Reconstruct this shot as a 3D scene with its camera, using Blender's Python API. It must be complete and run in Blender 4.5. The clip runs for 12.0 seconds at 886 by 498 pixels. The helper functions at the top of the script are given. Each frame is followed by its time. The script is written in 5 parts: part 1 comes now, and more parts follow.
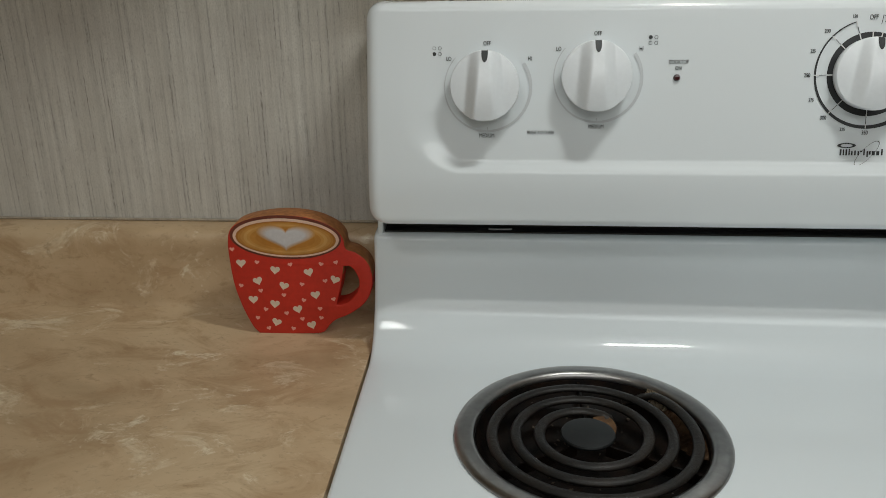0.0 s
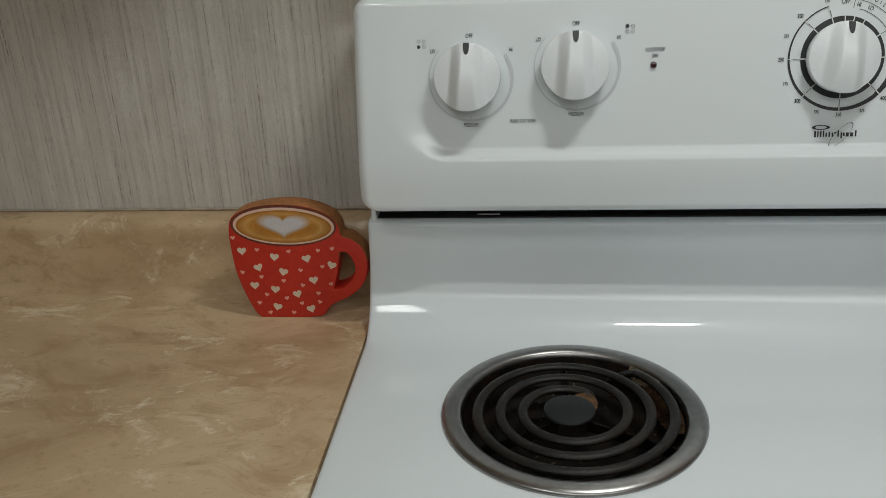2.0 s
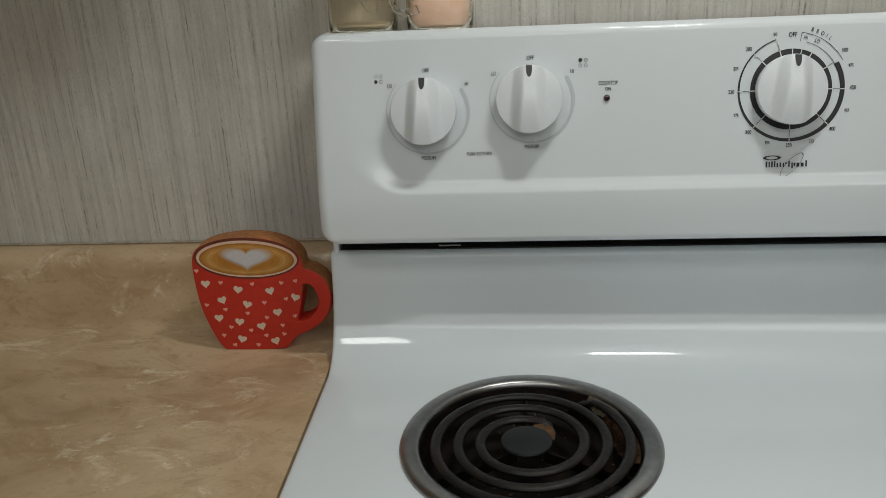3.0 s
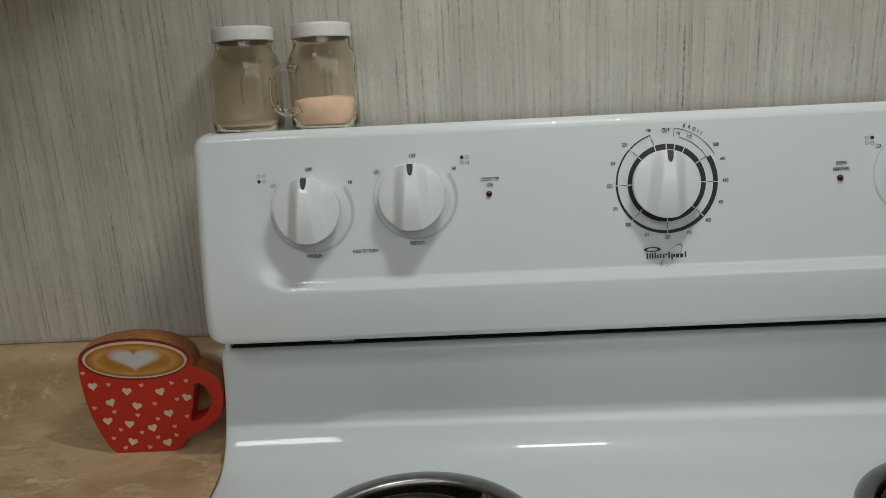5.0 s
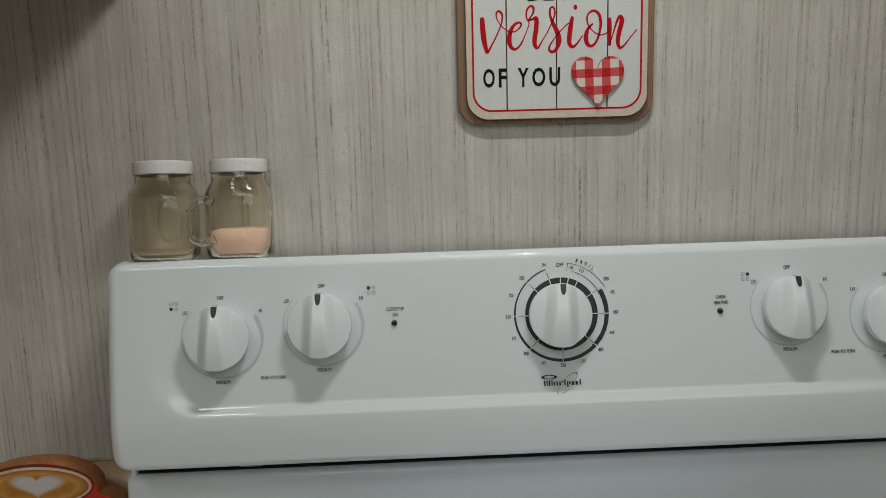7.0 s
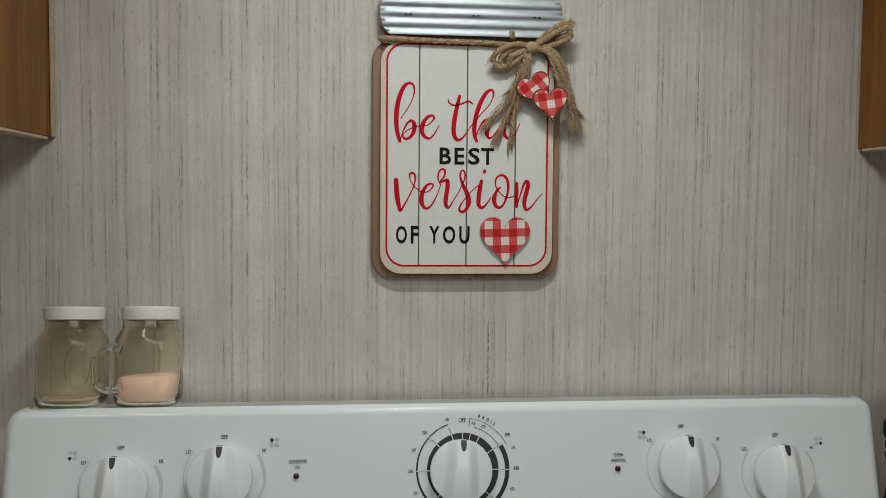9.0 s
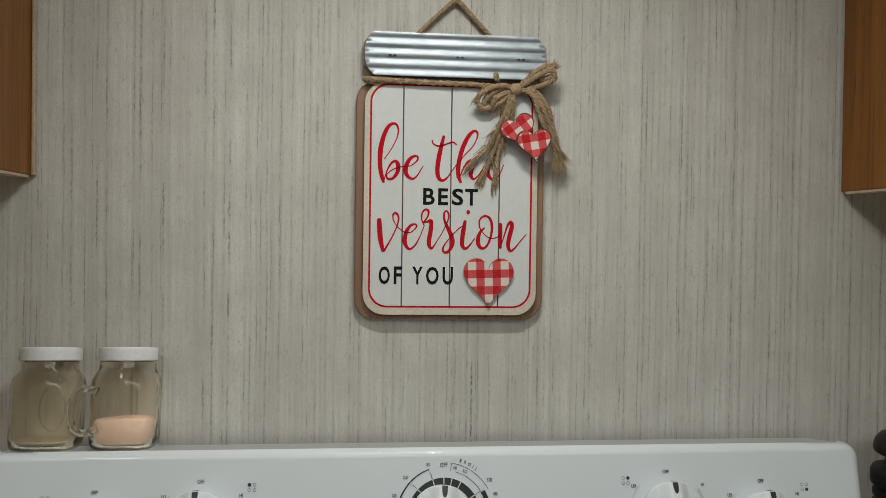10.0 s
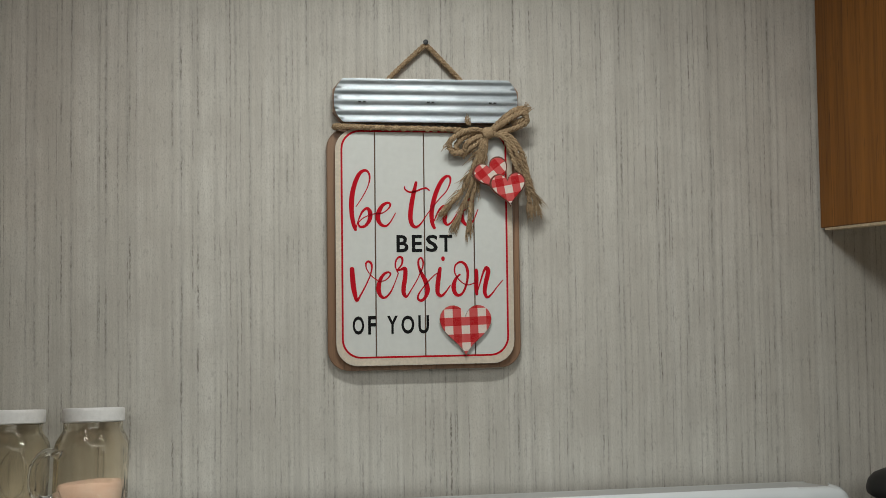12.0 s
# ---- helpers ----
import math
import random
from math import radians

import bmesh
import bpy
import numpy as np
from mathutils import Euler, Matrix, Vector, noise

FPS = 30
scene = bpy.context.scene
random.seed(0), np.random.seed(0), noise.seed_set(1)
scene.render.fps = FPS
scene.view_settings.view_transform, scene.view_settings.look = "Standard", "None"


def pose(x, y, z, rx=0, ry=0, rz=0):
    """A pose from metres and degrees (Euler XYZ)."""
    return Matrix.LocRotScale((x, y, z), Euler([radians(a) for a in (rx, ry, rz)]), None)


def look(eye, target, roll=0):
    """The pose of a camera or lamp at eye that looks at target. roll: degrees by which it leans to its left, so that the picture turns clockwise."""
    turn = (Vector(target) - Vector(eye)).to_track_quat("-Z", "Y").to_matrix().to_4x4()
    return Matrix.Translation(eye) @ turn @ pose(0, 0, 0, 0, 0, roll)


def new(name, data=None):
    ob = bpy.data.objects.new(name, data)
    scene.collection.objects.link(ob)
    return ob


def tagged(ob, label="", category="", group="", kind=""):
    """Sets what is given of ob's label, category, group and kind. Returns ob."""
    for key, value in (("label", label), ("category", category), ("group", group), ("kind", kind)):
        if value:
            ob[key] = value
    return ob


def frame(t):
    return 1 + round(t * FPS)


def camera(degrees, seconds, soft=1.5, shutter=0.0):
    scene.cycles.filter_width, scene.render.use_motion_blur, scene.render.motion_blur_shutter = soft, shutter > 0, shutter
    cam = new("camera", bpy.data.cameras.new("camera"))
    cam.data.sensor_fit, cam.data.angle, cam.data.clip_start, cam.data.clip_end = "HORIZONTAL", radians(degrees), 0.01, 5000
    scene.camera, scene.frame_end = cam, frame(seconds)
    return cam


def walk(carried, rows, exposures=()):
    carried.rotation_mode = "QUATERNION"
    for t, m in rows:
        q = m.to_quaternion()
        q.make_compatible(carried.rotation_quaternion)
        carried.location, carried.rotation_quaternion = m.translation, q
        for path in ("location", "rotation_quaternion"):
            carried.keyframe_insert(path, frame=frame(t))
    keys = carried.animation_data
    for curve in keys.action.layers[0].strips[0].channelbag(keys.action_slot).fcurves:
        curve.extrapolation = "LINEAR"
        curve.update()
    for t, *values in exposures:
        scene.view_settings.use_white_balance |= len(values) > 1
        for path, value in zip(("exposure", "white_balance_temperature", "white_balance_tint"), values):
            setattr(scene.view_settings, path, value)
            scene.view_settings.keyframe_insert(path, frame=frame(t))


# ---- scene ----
cam = camera(54.54, 12.0, 0.7)
PATH = [
    (0.0, (-0.265, -0.769, 1.268), (-0.416, 1.088, 0.541), -0.9),
    (0.5, (-0.262, -0.768, 1.267), (-0.432, 1.087, 0.538), -1.5),
    (1.0, (-0.259, -0.772, 1.27), (-0.436, 1.074, 0.521), -2.0),
    (1.5, (-0.248, -0.782, 1.275), (-0.441, 1.054, 0.505), -2.4),
    (2.0, (-0.234, -0.789, 1.285), (-0.44, 1.042, 0.507), -2.6),
    (2.5, (-0.221, -0.79, 1.289), (-0.42, 1.05, 0.531), -2.8),
    (3.0, (-0.207, -0.789, 1.292), (-0.393, 1.065, 0.564), -2.9),
    (3.2, (-0.201, -0.784, 1.298), (-0.376, 1.064, 0.555), -3.2),
    (4.8, (-0.16, -0.769, 1.316), (-0.228, 1.123, 0.67), -3.2),
    (5.0, (-0.156, -0.772, 1.319), (-0.221, 1.132, 0.709), -3.1),
    (5.5, (-0.15, -0.78, 1.324), (-0.173, 1.144, 0.779), -3.1),
    (6.0, (-0.142, -0.786, 1.332), (-0.14, 1.154, 0.846), -3.0),
    (6.5, (-0.132, -0.794, 1.336), (-0.086, 1.161, 0.917), -2.4),
    (7.0, (-0.126, -0.801, 1.342), (-0.045, 1.163, 0.973), -1.5),
    (7.5, (-0.115, -0.807, 1.357), (0.011, 1.165, 1.052), -0.7),
    (7.7, (-0.107, -0.811, 1.356), (0.037, 1.166, 1.091), -0.5),
    (9.3, (-0.086, -0.823, 1.382), (0.118, 1.165, 1.294), 0.6),
    (9.5, (-0.084, -0.821, 1.382), (0.126, 1.166, 1.307), 0.7),
    (10.0, (-0.08, -0.818, 1.387), (0.135, 1.171, 1.356), 0.8),
    (10.5, (-0.074, -0.814, 1.388), (0.144, 1.174, 1.409), 0.6),
    (11.0, (-0.07, -0.815, 1.391), (0.152, 1.172, 1.439), 0.2),
    (11.5, (-0.067, -0.806, 1.394), (0.167, 1.179, 1.448), -0.2),
    (12.0, (-0.064, -0.802, 1.389), (0.174, 1.183, 1.463), -0.7),
]
EXPOSURES = [(0.0, -0.10), (3.0, -0.24), (5.5, -0.39), (7.5, -0.42), (9.5, -0.34), (12.0, -0.34)]
walk(cam, [(t, look(eye, target, roll)) for t, eye, target, roll in PATH], EXPOSURES)

# ---------------------------------------------------------------- light
world = bpy.data.worlds.new("world")
scene.world = world
world.use_nodes = True
world.node_tree.nodes["Background"].inputs[0].default_value = (0.9, 0.95, 1.0, 1)
world.node_tree.nodes["Background"].inputs[1].default_value = 0.03


def area_lamp(name, at, aim, sx, sy, watts, colour):
    data = bpy.data.lights.new(name, "AREA")
    data.shape, data.size, data.size_y, data.energy, data.color = "RECTANGLE", sx, sy, watts, colour
    ob = new(name, data)
    ob.matrix_world = look(at, aim)
    return ob


# the lamp over the range, a wide unseen fill added behind the camera and a small lamp over the counter
area_lamp("range_lamp", (0.0, -0.34, 1.80), (0.0, -0.56, 0.9), 0.16, 0.03, 3.3, (0.95, 0.975, 0.935))
area_lamp("ceiling_fill", (0.25, -2.05, 2.41), (0.0, -0.9, 0.0), 2.1, 1.4, 27.5, (0.96, 0.98, 0.95))
area_lamp("counter_lamp", (-0.74, -1.35, 2.41), (-0.5, -0.5, 0.8), 0.34, 0.34, 5.8, (0.96, 0.98, 0.95))


# ---------------------------------------------------------------- materials
def mat(name, colour, rough=0.5, metal=0.0, coat=0.0):
    m = bpy.data.materials.new(name)
    m.use_nodes = True
    b = m.node_tree.nodes["Principled BSDF"]
    b.inputs["Base Color"].default_value = (*colour, 1)
    b.inputs["Roughness"].default_value = rough
    b.inputs["Metallic"].default_value = metal
    b.inputs["Coat Weight"].default_value = coat
    b.inputs["Coat Roughness"].default_value = 0.08
    return m


def nodes(m):
    return m.node_tree.nodes, m.node_tree.links, m.node_tree.nodes["Principled BSDF"]


def coords(m, scale=(1, 1, 1), rot=(0, 0, 0)):
    n, l, _ = nodes(m)
    tc, mp = n.new("ShaderNodeTexCoord"), n.new("ShaderNodeMapping")
    mp.inputs["Scale"].default_value = scale
    mp.inputs["Rotation"].default_value = rot
    l.new(tc.outputs["Object"], mp.inputs[0])
    return mp.outputs[0]


def noise_of(m, vec, scale, detail=3.0, rough=0.55, dist=0.0):
    n, l, _ = nodes(m)
    t = n.new("ShaderNodeTexNoise")
    t.inputs["Scale"].default_value, t.inputs["Detail"].default_value = scale, detail
    t.inputs["Roughness"].default_value, t.inputs["Distortion"].default_value = rough, dist
    l.new(vec, t.inputs["Vector"])
    return t.outputs["Fac"]


def ramp(m, fac, stops):
    n, l, _ = nodes(m)
    r = n.new("ShaderNodeValToRGB")
    while len(r.color_ramp.elements) < len(stops):
        r.color_ramp.elements.new(0.5)
    for e, (p, c) in zip(r.color_ramp.elements, stops):
        e.position, e.color = p, (*c, 1) if len(c) == 3 else c
    l.new(fac, r.inputs[0])
    return r.outputs[0]


def mixc(m, fac, a, b, how="MIX"):
    n, l, _ = nodes(m)
    x = n.new("ShaderNodeMix")
    x.data_type, x.blend_type = "RGBA", how
    for value, socket in ((fac, x.inputs[0]), (a, x.inputs[6]), (b, x.inputs[7])):
        if isinstance(value, (int, float)):
            socket.default_value = value
        elif isinstance(value, tuple):
            socket.default_value = (*value, 1)
        else:
            l.new(value, socket)
    return x.outputs[2]


def maths(m, op, a, b=0.0):
    n, l, _ = nodes(m)
    x = n.new("ShaderNodeMath")
    x.operation = op
    for value, socket in ((a, x.inputs[0]), (b, x.inputs[1])):
        if isinstance(value, (int, float)):
            socket.default_value = value
        else:
            l.new(value, socket)
    return x.outputs[0]


def relief(m, height, strength=0.2, depth=0.001):
    n, l, b = nodes(m)
    x = n.new("ShaderNodeBump")
    x.inputs["Strength"].default_value, x.inputs["Distance"].default_value = strength, depth
    l.new(height, x.inputs["Height"])
    l.new(x.outputs[0], b.inputs["Normal"])


def paint(m, colour):
    m.node_tree.links.new(colour, nodes(m)[2].inputs["Base Color"])


def rough_by(m, fac, low, high):
    n, l, b = nodes(m)
    r = n.new("ShaderNodeMapRange")
    r.inputs["To Min"].default_value, r.inputs["To Max"].default_value = low, high
    l.new(fac, r.inputs[0])
    l.new(r.outputs[0], b.inputs["Roughness"])


def speckled(name, colour, rough, scale=60.0, amount=0.12, metal=0.0, coat=0.0, bump=0.0):
    """A surface with a little uneven colour and gloss at two scales."""
    m = mat(name, colour, rough, metal, coat)
    vec = coords(m)
    fine, broad = noise_of(m, vec, scale * 6, 2), noise_of(m, vec, scale * 0.5, 4)
    both = maths(m, "MULTIPLY", fine, broad)
    dark = tuple(c * (1 - 1.6 * amount) for c in colour)
    lite = tuple(min(1.0, c * (1 + amount)) for c in colour)
    paint(m, ramp(m, both, [(0.1, dark), (0.42, lite)]))
    rough_by(m, broad, max(0.03, rough * 0.8), min(1.0, rough * 1.25))
    if bump:
        relief(m, fine, bump, 0.0006)
    return m


def wallpaper_material():
    """Linen-look paper: soft grey bands, frayed broken threads at uneven distances, and a faint mottle."""
    m = mat("wallpaper", (0.5, 0.48, 0.44), 0.75)
    n, l, _ = nodes(m)
    wide = noise_of(m, coords(m, (30, 30, 1.2)), 1.0, 3, 0.6)
    cloud = noise_of(m, coords(m, (26, 26, 20)), 1.0, 5, 0.7)
    streak = noise_of(m, coords(m, (150, 150, 3.4)), 1.0, 4, 0.6)
    fine = noise_of(m, coords(m, (480, 480, 16)), 1.0, 3, 0.65)
    fibre = noise_of(m, coords(m, (620, 620, 210)), 1.0, 3, 0.7)
    base = ramp(m, wide, [(0.3, (0.565, 0.54, 0.48)), (0.5, (0.625, 0.60, 0.54)), (0.7, (0.67, 0.65, 0.59))])
    base = mixc(m, ramp(m, streak, [(0.34, (0.34,) * 3), (0.52, (0.0,) * 3)]), base, (0.42, 0.405, 0.365))
    base = mixc(m, ramp(m, streak, [(0.54, (0.0,) * 3), (0.68, (0.30,) * 3)]), base, (0.73, 0.72, 0.68))
    base = mixc(m, ramp(m, fine, [(0.34, (0.22,) * 3), (0.52, (0.0,) * 3)]), base, (0.40, 0.385, 0.345))
    base = mixc(m, ramp(m, fine, [(0.56, (0.0,) * 3), (0.72, (0.30,) * 3)]), base, (0.73, 0.72, 0.68))
    base = mixc(m, ramp(m, cloud, [(0.42, (0.0,) * 3), (0.64, (0.38,) * 3)]), base, (0.45, 0.42, 0.37))
    fleck = noise_of(m, coords(m, (330, 330, 90)), 1.0, 3, 0.7)
    base = mixc(m, ramp(m, fleck, [(0.30, (0.55,) * 3), (0.42, (0.0,) * 3)]), base, (0.33, 0.31, 0.27))
    sep = n.new("ShaderNodeSeparateXYZ")
    l.new(coords(m), sep.inputs[0])
    jag = noise_of(m, coords(m, (120, 120, 130)), 1.0, 3, 0.7)
    drift = noise_of(m, coords(m, (20, 20, 5)), 1.0, 2, 0.5)
    across = maths(m, "ADD", sep.outputs["X"], maths(m, "ADD", maths(m, "MULTIPLY", jag, 0.0021), maths(m, "MULTIPLY", drift, 0.004)))
    # each column of paper holds at most one thread, at its own place and strength
    for pitch, half, start, keep, depth in ((0.0105, 0.00062, 200.0, 0.34, 0.90), (0.0067, 0.00046, 411.0, 0.44, 0.75), (0.0290, 0.00085, 97.0, 0.25, 0.92)):
        place = maths(m, "ADD", maths(m, "MULTIPLY", across, 1 / pitch), start)
        column, inside = maths(m, "FLOOR", place), maths(m, "FRACT", place)
        one, two = n.new("ShaderNodeTexWhiteNoise"), n.new("ShaderNodeTexWhiteNoise")
        for tex, seed in ((one, 0.37), (two, 17.73)):
            tex.noise_dimensions = "1D"
            l.new(maths(m, "ADD", column, seed), tex.inputs["W"])
        middle = maths(m, "ADD", maths(m, "MULTIPLY", one.outputs["Value"], 0.6), 0.2)
        away = maths(m, "MULTIPLY", maths(m, "ABSOLUTE", maths(m, "SUBTRACT", inside, middle)), pitch)
        spot = n.new("ShaderNodeCombineXYZ")
        l.new(maths(m, "MULTIPLY", column, 3.71), spot.inputs["X"])
        l.new(maths(m, "MULTIPLY", sep.outputs["Z"], 15.0), spot.inputs["Z"])
        dash = ramp(m, noise_of(m, spot.outputs[0], 1.0, 4, 0.7), [(0.46, (0.0,) * 3), (0.60, (1.0,) * 3)])
        there = maths(m, "MULTIPLY", maths(m, "GREATER_THAN", two.outputs["Value"], keep), maths(m, "ADD", maths(m, "MULTIPLY", two.outputs["Value"], 0.7), 0.3))
        frayed = ramp(m, fibre, [(0.40, (0.15,) * 3), (0.56, (1.0,) * 3)])
        core = ramp(m, maths(m, "MULTIPLY", away, 0.5 / half), [(0.25, (1.0,) * 3), (0.75, (0.0,) * 3)])
        halo = ramp(m, maths(m, "MULTIPLY", away, 0.125 / half), [(0.1, (0.22,) * 3), (0.6, (0.0,) * 3)])
        dark = maths(m, "MULTIPLY", maths(m, "MULTIPLY", core, dash), maths(m, "MULTIPLY", maths(m, "MULTIPLY", frayed, there), depth))
        base = mixc(m, maths(m, "MULTIPLY", halo, there), base, (0.40, 0.385, 0.345))
        base = mixc(m, dark, base, (0.15, 0.135, 0.11))
    grain = noise_of(m, coords(m, (900, 900, 520)), 1.0, 2, 0.6)
    base = mixc(m, ramp(m, grain, [(0.34, (0.42,) * 3), (0.5, (0.0,) * 3)]), base, (0.38, 0.36, 0.32))
    paint(m, base)
    relief(m, maths(m, "ADD", fine, fibre), 0.25, 0.0007)
    return m


def laminate_material():
    m = mat("counter_laminate", (0.36, 0.25, 0.15), 0.36)
    cloud = noise_of(m, coords(m, (6, 8, 8)), 1.0, 5, 0.6, 0.5)
    drift = noise_of(m, coords(m, (14, 22, 20), (0, 0, 0.5)), 1.0, 6, 0.7, 0.8)
    vein = noise_of(m, coords(m, (13, 21, 18), (0, 0, -0.6)), 1.0, 8, 0.72, 1.0)
    chip = noise_of(m, coords(m, (38, 62, 50), (0, 0, -0.5)), 1.0, 5, 0.7, 0.6)
    grit = noise_of(m, coords(m, (160, 230, 200)), 1.0, 3, 0.7)
    base = ramp(m, cloud, [(0.3, (0.41, 0.285, 0.16)), (0.5, (0.56, 0.405, 0.245)), (0.72, (0.65, 0.50, 0.32))])
    base = mixc(m, ramp(m, drift, [(0.36, (0.6,) * 3), (0.50, (0.0,) * 3)]), base, (0.38, 0.235, 0.12))
    base = mixc(m, ramp(m, vein, [(0.56, (0.0,) * 3), (0.66, (0.8,) * 3)]), base, (0.75, 0.635, 0.45))
    base = mixc(m, maths(m, "MULTIPLY", ramp(m, chip, [(0.57, (0.0,) * 3), (0.64, (1.0,) * 3)]), ramp(m, vein, [(0.50, (0.0,) * 3), (0.60, (0.8,) * 3)])), base, (0.80, 0.71, 0.53))
    base = mixc(m, ramp(m, chip, [(0.30, (0.5,) * 3), (0.40, (0.0,) * 3)]), base, (0.33, 0.205, 0.105))
    base = mixc(m, ramp(m, grit, [(0.28, (0.4,) * 3), (0.42, (0.0,) * 3)]), base, (0.30, 0.2, 0.115))
    paint(m, base)
    rough_by(m, cloud, 0.3, 0.46)
    relief(m, grit, 0.08, 0.0005)
    return m


def oak_material(name, tint, dark):
    m = mat(name, tint, 0.42)
    ring = noise_of(m, coords(m, (34, 34, 1.6)), 1.0, 4, 0.6, 1.0)
    grain = noise_of(m, coords(m, (260, 260, 5)), 1.0, 3, 0.7)
    pore = noise_of(m, coords(m, (520, 520, 22)), 1.0, 2, 0.6)
    lite = tuple(c * 1.3 for c in tint)
    soft = tuple((a + 2 * b) / 3 for a, b in zip(dark, tint))
    base = ramp(m, ring, [(0.32, soft), (0.5, tint), (0.7, lite)])
    base = mixc(m, ramp(m, grain, [(0.34, (0.6,) * 3), (0.55, (0.0,) * 3)]), base, dark)
    base = mixc(m, ramp(m, pore, [(0.28, (0.7,) * 3), (0.38, (0.0,) * 3)]), base, tuple(c * 0.5 for c in dark))
    paint(m, base)
    relief(m, grain, 0.15, 0.0006)
    return m


def gingham_material(name, pitch, turn=0.0):
    """Red and cream woven checks: two crossed bands of stripes."""
    m = mat(name, (0.7, 0.1, 0.1), 0.8)
    n, l, _ = nodes(m)
    vec = coords(m, (1 / pitch, 1 / pitch, 1 / pitch), (0, turn, 0))
    sep = n.new("ShaderNodeSeparateXYZ")
    l.new(vec, sep.inputs[0])
    bands = []
    for axis in ("X", "Z"):
        f = maths(m, "FRACT", maths(m, "ADD", sep.outputs[axis], 50.25))
        bands.append(maths(m, "GREATER_THAN", f, 0.5))
    total = maths(m, "MULTIPLY", maths(m, "ADD", bands[0], bands[1]), 0.5)
    base = ramp(m, total, [(0.0, (0.74, 0.66, 0.59)), (0.5, (0.60, 0.085, 0.085)), (1.0, (0.46, 0.004, 0.010))])
    weave = noise_of(m, coords(m, (900, 900, 900)), 1.0, 2, 0.7)
    blot = noise_of(m, coords(m, (90, 90, 90)), 1.0, 3, 0.6)
    base = mixc(m, ramp(m, weave, [(0.35, (0.15,) * 3), (0.6, (0.0,) * 3)]), base, (0.55, 0.22, 0.19))
    base = mixc(m, ramp(m, blot, [(0.5, (0.0,) * 3), (0.75, (0.10,) * 3)]), base, (0.6, 0.42, 0.36))
    paint(m, base)
    nodes(m)[2].inputs["Specular IOR Level"].default_value = 0.15
    relief(m, weave, 0.2, 0.0004)
    return m


def jute_material():
    m = mat("jute", (0.33, 0.23, 0.13), 0.9)
    a, b = noise_of(m, coords(m), 900, 3, 0.7), noise_of(m, coords(m), 120, 3, 0.6)
    base = ramp(m, a, [(0.3, (0.13, 0.080, 0.042)), (0.5, (0.40, 0.275, 0.155)), (0.70, (0.68, 0.53, 0.35))])
    base = mixc(m, ramp(m, b, [(0.35, (0.45,) * 3), (0.6, (0.0,) * 3)]), base, (0.17, 0.11, 0.06))
    paint(m, base)
    relief(m, a, 0.5, 0.001)
    return m


def zinc_material():
    m = mat("galvanised_metal", (0.62, 0.65, 0.67), 0.4, 0.68)
    a = noise_of(m, coords(m, (60, 60, 160)), 1.0, 4, 0.65)
    b = noise_of(m, coords(m, (14, 14, 400)), 1.0, 3, 0.6)
    spangle = maths(m, "MULTIPLY", a, b)
    paint(m, ramp(m, spangle, [(0.12, (0.50, 0.555, 0.59)), (0.3, (0.66, 0.71, 0.745)), (0.5, (0.82, 0.85, 0.87))]))
    rough_by(m, a, 0.34, 0.52)
    relief(m, a, 0.12, 0.0006)
    return m


def enamel_material(name, colour, rough):
    m = mat(name, colour, rough, 0.0, 0.75)
    nodes(m)[2].inputs["Specular IOR Level"].default_value = 0.22
    nodes(m)[2].inputs["Coat Roughness"].default_value = 0.035
    peel, smear = noise_of(m, coords(m), 140, 2, 0.5), noise_of(m, coords(m, (6, 11, 9)), 1.0, 5, 0.65)
    dirt = noise_of(m, coords(m, (70, 70, 70)), 1.0, 5, 0.75)
    base = mixc(m, ramp(m, smear, [(0.4, (0.0,) * 3), (0.75, (0.05,) * 3)]), colour, tuple(c * 0.86 for c in colour))
    base = mixc(m, ramp(m, dirt, [(0.20, (0.3,) * 3), (0.26, (0.0,) * 3)]), base, (0.5, 0.45, 0.38))
    paint(m, base)
    rough_by(m, smear, rough * 0.9, rough * 1.15)
    relief(m, peel, 0.03, 0.0006)
    return m


def burnt_material(name, dark, rust, rough, metal=0.0):
    m = mat(name, dark, rough, metal)
    a, b = noise_of(m, coords(m), 34, 5, 0.65), noise_of(m, coords(m), 320, 4, 0.75)
    base = ramp(m, a, [(0.42, dark), (0.66, rust)])
    base = mixc(m, ramp(m, b, [(0.60, (0.0,) * 3), (0.76, (0.5,) * 3)]), base, tuple(min(1, c * 3 + 0.03) for c in rust))
    paint(m, base)
    nodes(m)[2].inputs["Specular IOR Level"].default_value = 0.13
    rough_by(m, b, rough * 0.7, min(1.0, rough * 1.4))
    relief(m, b, 0.4, 0.0012)
    return m


